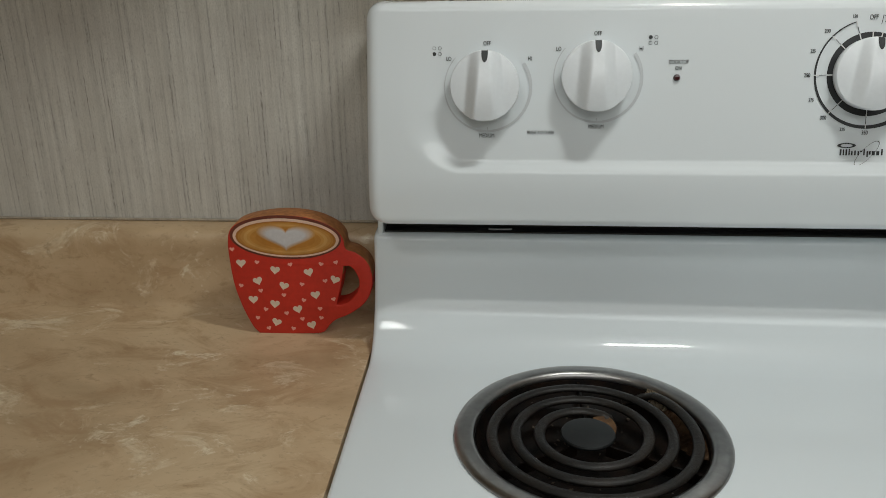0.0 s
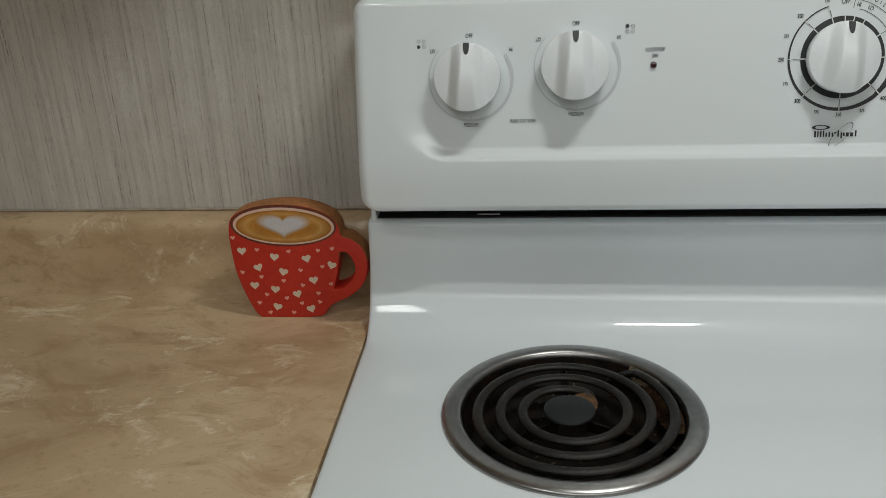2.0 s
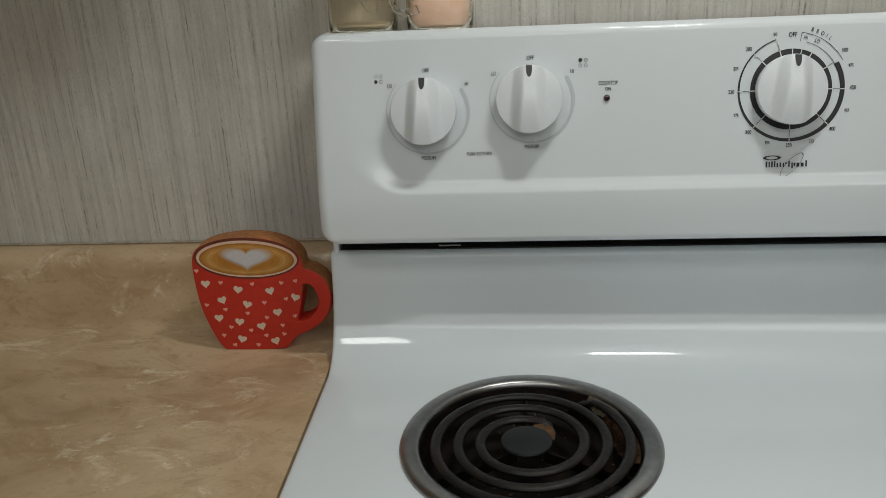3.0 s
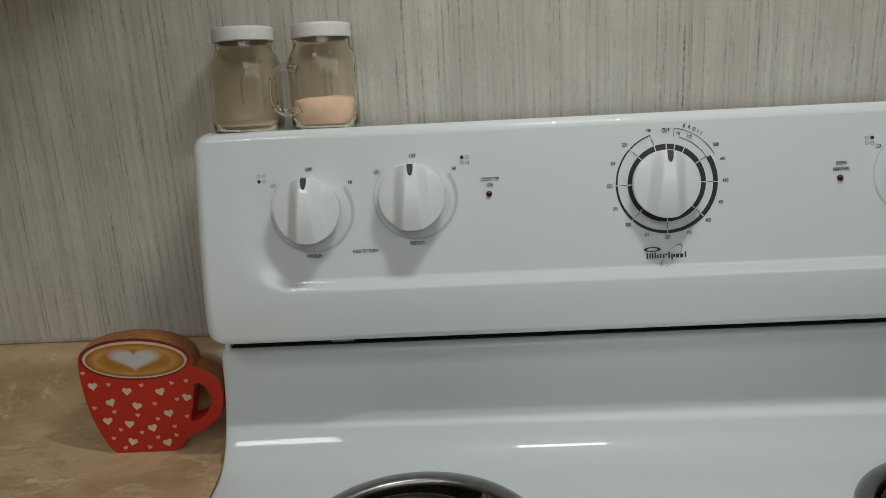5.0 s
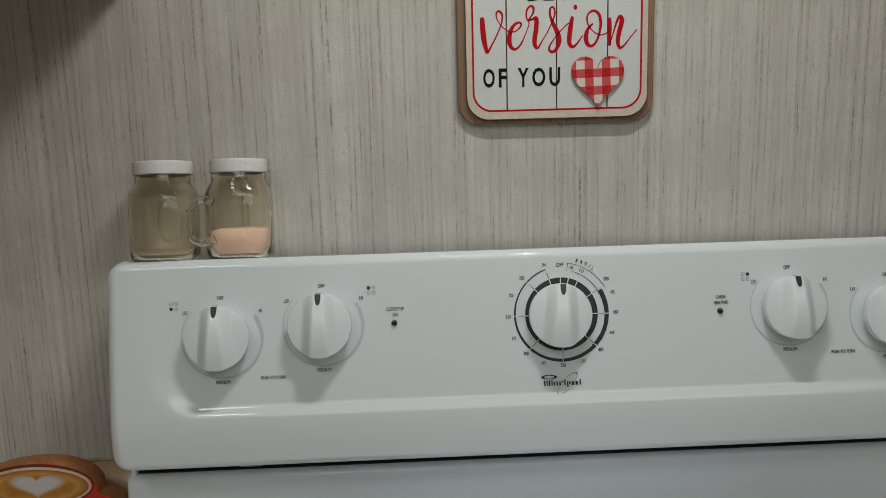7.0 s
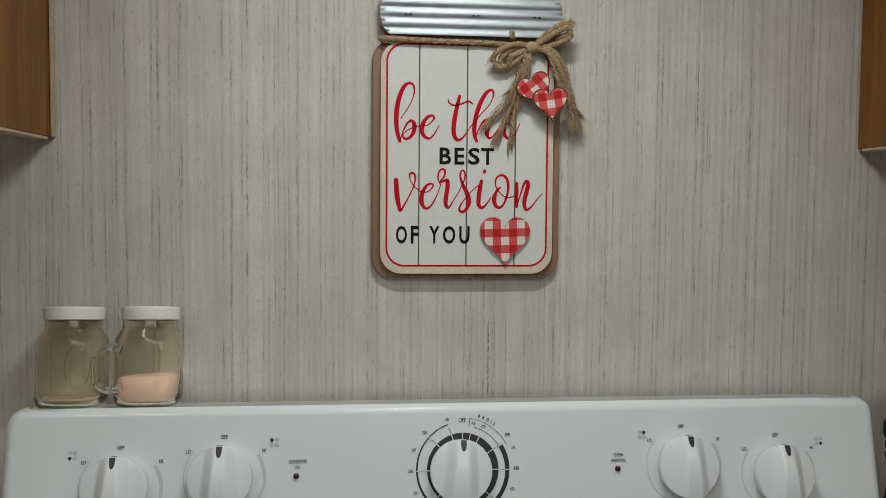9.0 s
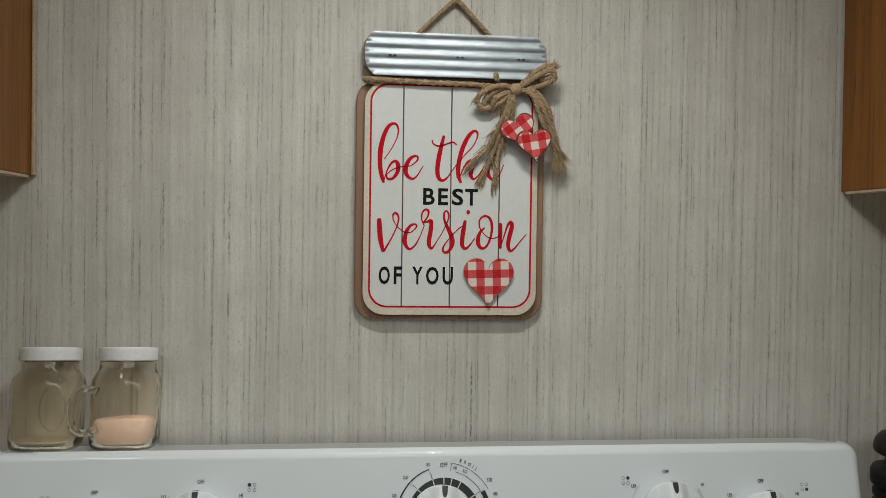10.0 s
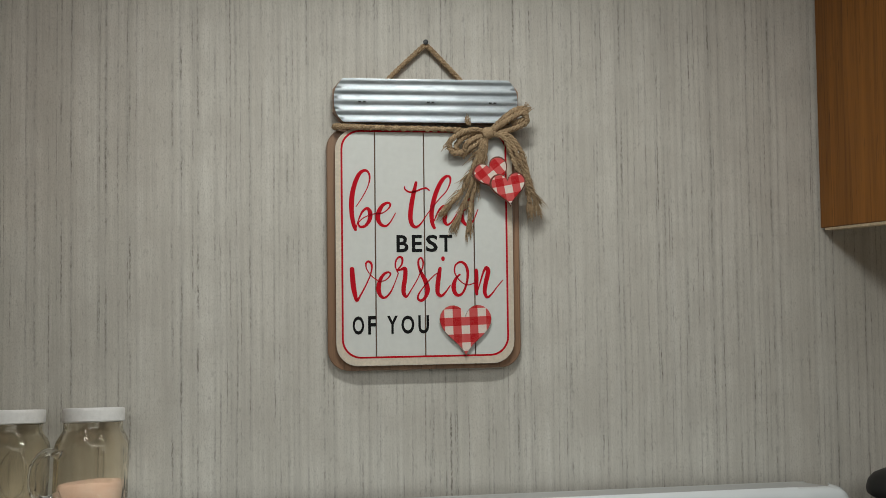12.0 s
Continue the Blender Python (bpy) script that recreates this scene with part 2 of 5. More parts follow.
def glass_material(name, tint, film):
    """Clear glass that bends light, under a thin uneven film of dust."""
    m = bpy.data.materials.new(name)
    m.use_nodes = True
    n, l = m.node_tree.nodes, m.node_tree.links
    n.remove(n["Principled BSDF"])
    body, dust, coated = n.new("ShaderNodeBsdfGlass"), n.new("ShaderNodeBsdfDiffuse"), n.new("ShaderNodeMixShader")
    body.inputs["Color"].default_value, dust.inputs[0].default_value = (*tint, 1), (0.60, 0.53, 0.40, 1)
    body.inputs["Roughness"].default_value, body.inputs["IOR"].default_value = 0.02, 1.45
    tc, wave, bump = n.new("ShaderNodeTexCoord"), n.new("ShaderNodeTexNoise"), n.new("ShaderNodeBump")
    wave.inputs["Scale"].default_value = 45
    bump.inputs["Strength"].default_value, bump.inputs["Distance"].default_value = 0.3, 0.002
    patch, share = n.new("ShaderNodeTexNoise"), n.new("ShaderNodeMapRange")
    patch.inputs["Scale"].default_value, patch.inputs["Detail"].default_value = 60, 4
    share.inputs["From Min"].default_value, share.inputs["From Max"].default_value = 0.3, 0.7
    share.inputs["To Min"].default_value, share.inputs["To Max"].default_value = film * 0.5, film * 1.6
    for tex in (wave, patch):
        l.new(tc.outputs["Object"], tex.inputs["Vector"])
    l.new(wave.outputs["Fac"], bump.inputs["Height"])
    l.new(bump.outputs[0], body.inputs["Normal"])
    l.new(patch.outputs["Fac"], share.inputs[0])
    l.new(share.outputs[0], coated.inputs[0])
    l.new(body.outputs[0], coated.inputs[1])
    l.new(dust.outputs[0], coated.inputs[2])
    l.new(coated.outputs[0], n["Material Output"].inputs[0])
    return m


WALL = wallpaper_material()
LAMINATE = laminate_material()
OAK = oak_material("oak_stained", (0.225, 0.086, 0.014), (0.105, 0.036, 0.006))
nodes(OAK)[2].inputs["Specular IOR Level"].default_value = 0.25
RAW = speckled("raw_board_edge", (0.50, 0.39, 0.26), 0.8, 90, 0.2, bump=0.3)
ENAMEL = enamel_material("white_enamel", (0.745, 0.80, 0.825), 0.34)
PANEL = enamel_material("white_panel", (0.755, 0.80, 0.82), 0.34)
KNOB = speckled("white_knob_plastic", (0.78, 0.815, 0.84), 0.30, 50, 0.02, coat=0.3)
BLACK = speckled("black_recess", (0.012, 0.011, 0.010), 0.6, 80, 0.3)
INK = speckled("dark_grey_print", (0.028, 0.03, 0.032), 0.45, 200, 0.1)
PALE = speckled("pale_grey_print", (0.58, 0.605, 0.62), 0.4, 200, 0.06)
TICK = speckled("white_tick_print", (0.70, 0.70, 0.69), 0.4, 200, 0.04)
CHROME = speckled("drip_pan_chrome", (0.36, 0.352, 0.345), 0.30, 25, 0.10, metal=1.0)
BURNT = burnt_material("burnt_bowl", (0.0035, 0.003, 0.0026), (0.013, 0.0065, 0.0035), 0.5)
COIL = burnt_material("coil_metal", (0.0075, 0.0068, 0.0062), (0.016, 0.012, 0.009), 0.36, 0.0)
nodes(COIL)[2].inputs["Specular IOR Level"].default_value = 0.3
ASH = burnt_material("burnt_flake", (0.13, 0.095, 0.06), (0.32, 0.26, 0.18), 0.7)
ASHES = speckled("pale_ash", (0.36, 0.34, 0.31), 0.8, 300, 0.3)
RUST = burnt_material("rust_crust", (0.035, 0.018, 0.009), (0.17, 0.10, 0.055), 0.8)
CRUMB = burnt_material("charred_crumbs", (0.025, 0.02, 0.017), (0.16, 0.13, 0.1), 0.7)
DISC = speckled("coil_disc", (0.014, 0.016, 0.017), 0.42, 60, 0.15, metal=0.4)
RED = speckled("red_paint", (0.58, 0.030, 0.014), 0.5, 30, 0.08, bump=0.05)
EDGE = speckled("brown_painted_edge", (0.42, 0.165, 0.052), 0.6, 40, 0.25, bump=0.1)
HEART = speckled("cream_heart_paint", (0.76, 0.62, 0.48), 0.55, 300, 0.1)
PINK = speckled("pink_heart_paint", (0.85, 0.38, 0.30), 0.55, 300, 0.1)
RIM = speckled("cream_rim_paint", (0.78, 0.55, 0.42), 0.5, 100, 0.08)
DARKRED = speckled("dark_outline_paint", (0.16, 0.035, 0.018), 0.55, 100, 0.2)
GLASS = glass_material("jar_glass", (0.955, 0.935, 0.89), 0.02)
SMOKY = glass_material("dusty_jar_glass", (0.93, 0.905, 0.85), 0.035)
THICK = mat("thick_glass", (0.97, 0.96, 0.93), 0.06)
nodes(THICK)[2].inputs["Transmission Weight"].default_value = 1.0
nodes(THICK)[2].inputs["IOR"].default_value = 1.45
rough_by(THICK, noise_of(THICK, coords(THICK), 120, 2), 0.03, 0.14)
LID = speckled("white_lid_plastic", (0.80, 0.79, 0.77), 0.45, 50, 0.06, bump=0.05)
SALT = burnt_material("pink_salt", (0.55, 0.385, 0.31), (0.64, 0.48, 0.40), 0.8)
DUST = burnt_material("ground_seasoning", (0.26, 0.215, 0.15), (0.34, 0.28, 0.20), 0.9)
BOARD = speckled("white_sign_paint", (0.66, 0.675, 0.645), 0.6, 30, 0.03, bump=0.03)
SIGNEDGE = oak_material("sign_wood_edge", (0.25, 0.145, 0.085), (0.15, 0.085, 0.05))
CREAM = speckled("cream_margin_paint", (0.66, 0.57, 0.46), 0.65, 60, 0.10)
LETTER = speckled("red_letter_paint", (0.50, 0.004, 0.014), 0.7, 90, 0.10)
nodes(LETTER)[2].inputs["Specular IOR Level"].default_value = 0.15
LETTERB = speckled("black_letter_paint", (0.010, 0.010, 0.010), 0.7, 90, 0.15)
nodes(LETTERB)[2].inputs["Specular IOR Level"].default_value = 0.12
JUTE = jute_material()
ZINC = zinc_material()
NAIL = speckled("dark_nail", (0.03, 0.03, 0.03), 0.4, 90, 0.1, metal=0.8)
BOTTLE = speckled("black_plastic", (0.006, 0.006, 0.0065), 0.5, 60, 0.2)
LENS = speckled("dark_red_lens", (0.045, 0.008, 0.010), 0.15, 60, 0.1, coat=0.5)
CEIL = speckled("ceiling_paint", (0.75, 0.74, 0.71), 0.9, 30, 0.05, bump=0.2)
FLOOR = speckled("vinyl_floor", (0.34, 0.27, 0.2), 0.45, 12, 0.2)
ROOM = speckled("room_wall_paint", (0.52, 0.49, 0.44), 0.85, 20, 0.06)
PLAIN = speckled("cabinet_inside", (0.48, 0.38, 0.26), 0.7, 30, 0.15)


# ---------------------------------------------------------------- mesh helpers
def link(name, bm, material, parent=None, smooth=False, label=""):
    bmesh.ops.recalc_face_normals(bm, faces=bm.faces)
    me = bpy.data.meshes.new(name)
    bm.to_mesh(me)
    bm.free()
    for p in me.polygons:
        p.use_smooth = smooth
    for one in material if isinstance(material, (list, tuple)) else [material]:
        me.materials.append(one)
    ob = new(name, me)
    ob.parent = parent
    if label:
        ob["label"] = label
    return ob


def part(name, bm, material, parent, label="", smooth=False):
    return link(name, bm, material, parent, smooth, label)


def autosmooth(ob, degrees=40):
    ob.data.shade_smooth()
    ob.data.set_sharp_from_angle(angle=radians(degrees))
    return ob


def empty(name, at=(0, 0, 0)):
    ob = new(name)
    ob.location = at
    return ob


def box(x0, x1, y0, y1, z0, z1, bevel=0.0, segments=2):
    bm = bmesh.new()
    bmesh.ops.create_cube(bm, size=1.0)
    for v in bm.verts:
        v.co = ((x0 + x1) / 2 + v.co.x * (x1 - x0), (y0 + y1) / 2 + v.co.y * (y1 - y0), (z0 + z1) / 2 + v.co.z * (z1 - z0))
    if bevel:
        bmesh.ops.bevel(bm, geom=bm.edges[:], offset=bevel, segments=segments, affect="EDGES", profile=0.5)
    return bm


def lathe(profile, steps=48, squash=None):
    """A body turned round z from (radius, height) pairs; squash(angle) scales the radius."""
    bm = bmesh.new()
    rings = []
    for r, z in profile:
        if r < 1e-6:
            rings.append([bm.verts.new((0, 0, z))])
            continue
        ring = []
        for i in range(steps):
            a = 2 * math.pi * i / steps
            k = squash(a) if squash else 1.0
            ring.append(bm.verts.new((r * k * math.cos(a), r * k * math.sin(a), z)))
        rings.append(ring)
    for a, b in zip(rings, rings[1:]):
        for i in range(steps):
            j = (i + 1) % steps
            if len(a) == 1 and len(b) == 1:
                continue
            if len(a) == 1:
                bm.faces.new((a[0], b[i], b[j]))
            elif len(b) == 1:
                bm.faces.new((a[i], a[j], b[0]))
            else:
                bm.faces.new((a[i], a[j], b[j], b[i]))
    return bm


def glide(points, n=8):
    """Catmull-Rom through points (tuples of any length)."""
    p = [np.array(q, float) for q in points]
    p = [2 * p[0] - p[1]] + p + [2 * p[-1] - p[-2]]
    out = []
    for i in range(1, len(p) - 2):
        for k in range(n):
            t = k / n
            out.append(0.5 * (2 * p[i] + (p[i + 1] - p[i - 1]) * t + (2 * p[i - 1] - 5 * p[i] + 4 * p[i + 1] - p[i + 2]) * t * t
                              + (3 * p[i] - p[i - 1] - 3 * p[i + 1] + p[i + 2]) * t ** 3))
    out.append(p[-2])
    return out


def tube(points, radius, sides=8, flat=1.0, closed=False):
    """A round bar along 3D points; radius may be a function of 0..1; flat squeezes it in z."""
    bm = bmesh.new()
    pts = [Vector(q) for q in points]
    rings, count = [], len(pts)
    for i, q in enumerate(pts):
        a, b = pts[max(i - 1, 0)], pts[min(i + 1, count - 1)]
        d = (b - a).normalized()
        up = Vector((0, 0, 1)) if abs(d.z) < 0.95 else Vector((0, 1, 0))
        s = d.cross(up).normalized()
        u = s.cross(d).normalized()
        r = radius(i / (count - 1)) if callable(radius) else radius
        rings.append([bm.verts.new(q + s * r * math.cos(2 * math.pi * k / sides) + u * r * flat * math.sin(2 * math.pi * k / sides)) for k in range(sides)])
    for a, b in zip(rings, rings[1:]):
        for k in range(sides):
            j = (k + 1) % sides
            bm.faces.new((a[k], a[j], b[j], b[k]))
    bm.faces.new(rings[0])
    bm.faces.new(rings[-1])
    return bm


def slab(outline, depth, holes=(), bevel=0.0):
    """A flat piece in the x-z plane, its front at y = 0 and its back at y = depth, from an outline."""
    curve = bpy.data.curves.new("outline", "CURVE")
    curve.dimensions, curve.fill_mode = "2D", "BOTH"
    for ring in (outline, *holes):
        s = curve.splines.new("POLY")
        s.points.add(len(ring) - 1)
        for k, q in zip(s.points, ring):
            k.co = (q[0], q[1], 0, 1)
        s.use_cyclic_u = True
    curve.extrude = depth / 2
    curve.bevel_depth = bevel
    curve.bevel_resolution = 2
    if bevel:
        curve.extrude, curve.offset = depth / 2 - bevel, -bevel
    ob = bpy.data.objects.new("outline", curve)
    me = bpy.data.meshes.new_from_object(ob)
    bm = bmesh.new()
    bm.from_mesh(me)
    bpy.data.objects.remove(ob)
    bpy.data.curves.remove(curve)
    bpy.data.meshes.remove(me)
    bmesh.ops.remove_doubles(bm, verts=bm.verts[:], dist=1e-6)
    bmesh.ops.transform(bm, matrix=Matrix.Translation((0, depth / 2, 0)) @ Matrix.Rotation(radians(90), 4, "X"), verts=bm.verts[:])
    return bm


def lettering(name, text, size, material, parent, m, depth=0.0002, bold=0.0, squeeze=1.0, spacing=1.0):
    """Words in the built-in font, flat on the local x-y plane of the pose m, centred."""
    curve = bpy.data.curves.new("words", "FONT")
    curve.body, curve.size, curve.align_x, curve.align_y = text, size, "CENTER", "CENTER"
    curve.extrude, curve.offset, curve.space_character, curve.resolution_u = depth, bold, spacing, 3
    ob = bpy.data.objects.new("words", curve)
    me = bpy.data.meshes.new_from_object(ob)
    me.transform(Matrix.Diagonal((squeeze, 1, 1, 1)))
    bpy.data.objects.remove(ob)
    bpy.data.curves.remove(curve)
    me.materials.append(material)
    out = new(name, me)
    out.parent = parent
    out.matrix_basis = m
    return out


def heart_outline(size, n=28):
    pts = []
    for i in range(n):
        t = 2 * math.pi * i / n
        x = 16 * math.sin(t) ** 3
        z = 13 * math.cos(t) - 5 * math.cos(2 * t) - 2 * math.cos(3 * t) - math.cos(4 * t)
        pts.append((x / 32 * size, (z + 2) / 32 * size))
    return pts[::-1]


def ellipse(rx, rz, n=56, x=0.0, z=0.0, turn=0.0):
    c, s = math.cos(turn), math.sin(turn)
    return [(x + rx * math.cos(a) * c - rz * math.sin(a) * s, z + rx * math.cos(a) * s + rz * math.sin(a) * c)
            for a in (2 * math.pi * i / n for i in range(n))]


def round_rect(x0, x1, z0, z1, r, n=7):
    pts = []
    for cx, cz, a0 in ((x1 - r, z0 + r, -90), (x1 - r, z1 - r, 0), (x0 + r, z1 - r, 90), (x0 + r, z0 + r, 180)):
        pts += [(cx + r * math.cos(radians(a0 + 90 * i / n)), cz + r * math.sin(radians(a0 + 90 * i / n))) for i in range(n + 1)]
    return pts


def ribbon(points, y=0.0, thick=0.0004):
    """A brush stroke in the x-z plane along (x, z, width), with round ends."""
    bm = bmesh.new()
    pts = glide(points, 7)
    rows = []
    for i, q in enumerate(pts):
        a, b = pts[max(i - 1, 0)], pts[min(i + 1, len(pts) - 1)]
        d = np.array((b[0] - a[0], b[1] - a[1]))
        d = d / max(1e-9, np.linalg.norm(d))
        w = max(q[2], 0.0004) / 2
        rows.append((q[0] - d[1] * w, q[1] + d[0] * w, q[0] + d[1] * w, q[1] - d[0] * w, d, w))
    first, last = rows[0], rows[-1]

    def cap(row, sign):
        cx, cz = (row[0] + row[2]) / 2 + sign * row[4][0] * row[5] * 0.8, (row[1] + row[3]) / 2 + sign * row[4][1] * row[5] * 0.8
        return (cx - row[4][1] * row[5] * 0.55, cz + row[4][0] * row[5] * 0.55, cx + row[4][1] * row[5] * 0.55, cz - row[4][0] * row[5] * 0.55)
    line = [cap(first, -1)] + [r[:4] for r in rows] + [cap(last, 1)]
    vs = []
    for ax, az, bx, bz in line:
        vs.append([bm.verts.new((ax, y - thick, az)), bm.verts.new((bx, y - thick, bz)), bm.verts.new((ax, y, az)), bm.verts.new((bx, y, bz))])
    for p, q in zip(vs, vs[1:]):
        bm.faces.new((p[0], p[1], q[1], q[0]))
        bm.faces.new((p[0], q[0], q[2], p[2]))
        bm.faces.new((p[1], p[3], q[3], q[1]))
    return bm


# ---------------------------------------------------------------- the room
def room():
    tagged(link("wall_north", box(-2.2, 2.0, 0.0, 0.1, 0.0, 2.44), WALL), "wall with pale grey streaked linen-look wallpaper behind the range", "wall", kind="structure")
    tagged(link("wall_west", box(-2.3, -2.2, -3.4, 0.1, 0.0, 2.44), ROOM), "plain painted kitchen wall beside the counter", "wall", kind="structure")
    tagged(link("wall_east", box(2.0, 2.1, -3.4, 0.1, 0.0, 2.44), ROOM), "plain painted kitchen wall at the far end", "wall", kind="structure")
    tagged(link("wall_south", box(-2.3, 2.1, -3.5, -3.4, 0.0, 2.44), ROOM), "plain painted kitchen wall facing the range", "wall", kind="structure")
    tagged(link("floor", box(-2.3, 2.1, -3.5, 0.1, -0.1, 0.0), FLOOR), "brown vinyl kitchen floor under the cabinets", "floor", kind="structure")
    tagged(link("ceiling", box(-2.3, 2.1, -3.5, 0.1, 2.44, 2.54), CEIL), "plain off-white kitchen ceiling", "ceiling", kind="structure")


def counter(x0, x1):
    """A postformed laminate worktop with its coved backsplash, as one swept section."""
    section = [(-0.645, 0.874), (-0.645, 0.905), (-0.642, 0.911), (-0.635, 0.914)]
    section += [(-0.60 + i * 0.0942, 0.914) for i in range(6)]
    section += [(-0.0312, 0.9142), (-0.0300, 0.9155), (-0.0288, 0.922), (-0.0275, 0.935), (-0.0262, 0.950), (-0.0256, 0.964),
                (-0.0262, 0.974), (-0.0262, 0.981), (-0.0240, 0.987), (-0.0195, 0.991), (-0.013, 0.993), (-0.001, 0.993), (-0.001, 0.874)]
    bm = bmesh.new()
    ends = [[bm.verts.new((x, y, z)) for y, z in section] for x in (x0, x1)]
    n = len(section)
    for i in range(n):
        j = (i + 1) % n
        bm.faces.new((ends[0][i], ends[0][j], ends[1][j], ends[1][i]))
    bm.faces.new(ends[0])
    bm.faces.new(ends[1])
    ob = autosmooth(link("countertop", bm, LAMINATE), 50)
    tagged(ob, "tan stone-look laminate countertop with a low coved backsplash", "countertop")
    bead = tube(glide([(x0 + 0.002, -0.0015, 0.9945), ((x0 * 2 + x1) / 3, -0.0013, 0.9952), ((x0 + x1 * 2) / 3, -0.0015, 0.9943), (x1 - 0.002, -0.0013, 0.9948)], 10), 0.0014, 6)
    part("caulk", bead, speckled("caulk", (0.42, 0.36, 0.28), 0.7, 150, 0.25), ob, "thin pale caulk line along the wallpaper")
    return ob


def base_cabinet(x0, x1):
    top = empty("base_cabinet", (x0, -0.6, 0.0))
    tagged(top, "stained oak base cabinet under the countertop", "cabinet")

    def at(bm):
        bmesh.ops.translate(bm, vec=(-x0, 0.6, 0), verts=bm.verts[:])
        return bm
    part("body", at(box(x0 + 0.002, x1 - 0.002, -0.6, -0.003, 0.1, 0.872)), OAK, top)
    part("plinth", at(box(x0 + 0.01, x1 - 0.01, -0.54, -0.01, 0.0, 0.098)), BLACK, top)
    part("door", at(box(x0 + 0.02, x1 - 0.02, -0.62, -0.602, 0.13, 0.85, 0.004)), OAK, top)


def wall_cabinet(x0, x1, shadow_side):
    """An oak wall cabinet; its bottom panel lies above the lower edges of its sides."""
    top = empty("wall_cabinet", (x0, 0.0, 1.435))
    tagged(top, "orange-brown stained oak wall cabinet with a raw lower edge", "cabinet", "wall cabinets beside the range")

    def at(bm):
        bmesh.ops.translate(bm, vec=(-x0, 0, -1.435), verts=bm.verts[:])
        return bm
    for a, b in ((x0, x0 + 0.014), (x1 - 0.014, x1)):
        side = part("side_panel", at(box(a, b, -0.30, -0.003, 1.4365, 2.2, 0.0008, 1)), OAK, top)
        part("board_edge", at(box(a + 0.0006, b - 0.0006, -0.2995, -0.010, 1.4340, 1.4363)), RAW, side, "pale raw particle-board edge with staple holes")
    part("bottom_panel", at(box(x0 + 0.0145, x1 - 0.0145, -0.298, -0.004, 1.448, 1.46)), PLAIN, top)
    part("top_panel", at(box(x0 + 0.0145, x1 - 0.0145, -0.298, -0.004, 2.186, 2.2)), PLAIN, top)
    part("back_panel", at(box(x0 + 0.0145, x1 - 0.0145, -0.0035, -0.001, 1.461, 2.185)), PLAIN, top)
    part("face_frame", at(box(x0, x1, -0.319, -0.3005, 1.434, 2.2, 0.0015, 1)), OAK, top)
    part("door", at(box(x0 + 0.02, x1 - 0.02, -0.339, -0.3195, 1.45, 2.185, 0.004)), OAK, top)
    if shadow_side > 0:
        part("scribe_strip", at(box(x1 + 0.0004, x1 + 0.0034, -0.0075, -0.001, 1.4365, 2.2, 0.0006, 1)), RAW, top, "pale scribe strip against the wallpaper")
    return top


# ---------------------------------------------------------------- the range
SLOPE = 0.2
TILT_UP = math.degrees(math.atan(SLOPE))


def panel_y(z):
    return -0.1045 + SLOPE * (z - 1.150)


def on_panel(x, z, lift=0.0003, turn=0.0):
    """A pose on the sloping control panel: x to the right, y up the panel, z out of it."""
    base = Matrix.Translation((x, panel_y(z), z)) @ Matrix.Rotation(radians(90 - TILT_UP), 4, "X")
    return base @ Matrix.Translation((0, 0, lift)) @ Matrix.Rotation(radians(turn), 4, "Z")


def ease(a, b, v):
    t = min(1.0, max(0.0, (v - a) / (b - a)))
    return t * t * (3 - 2 * t)


def ledge_z(y):
    """The top of the backguard behind its lip, sloping down towards the wall."""
    return 1.2025 - 0.1495 * (y + 0.0845)


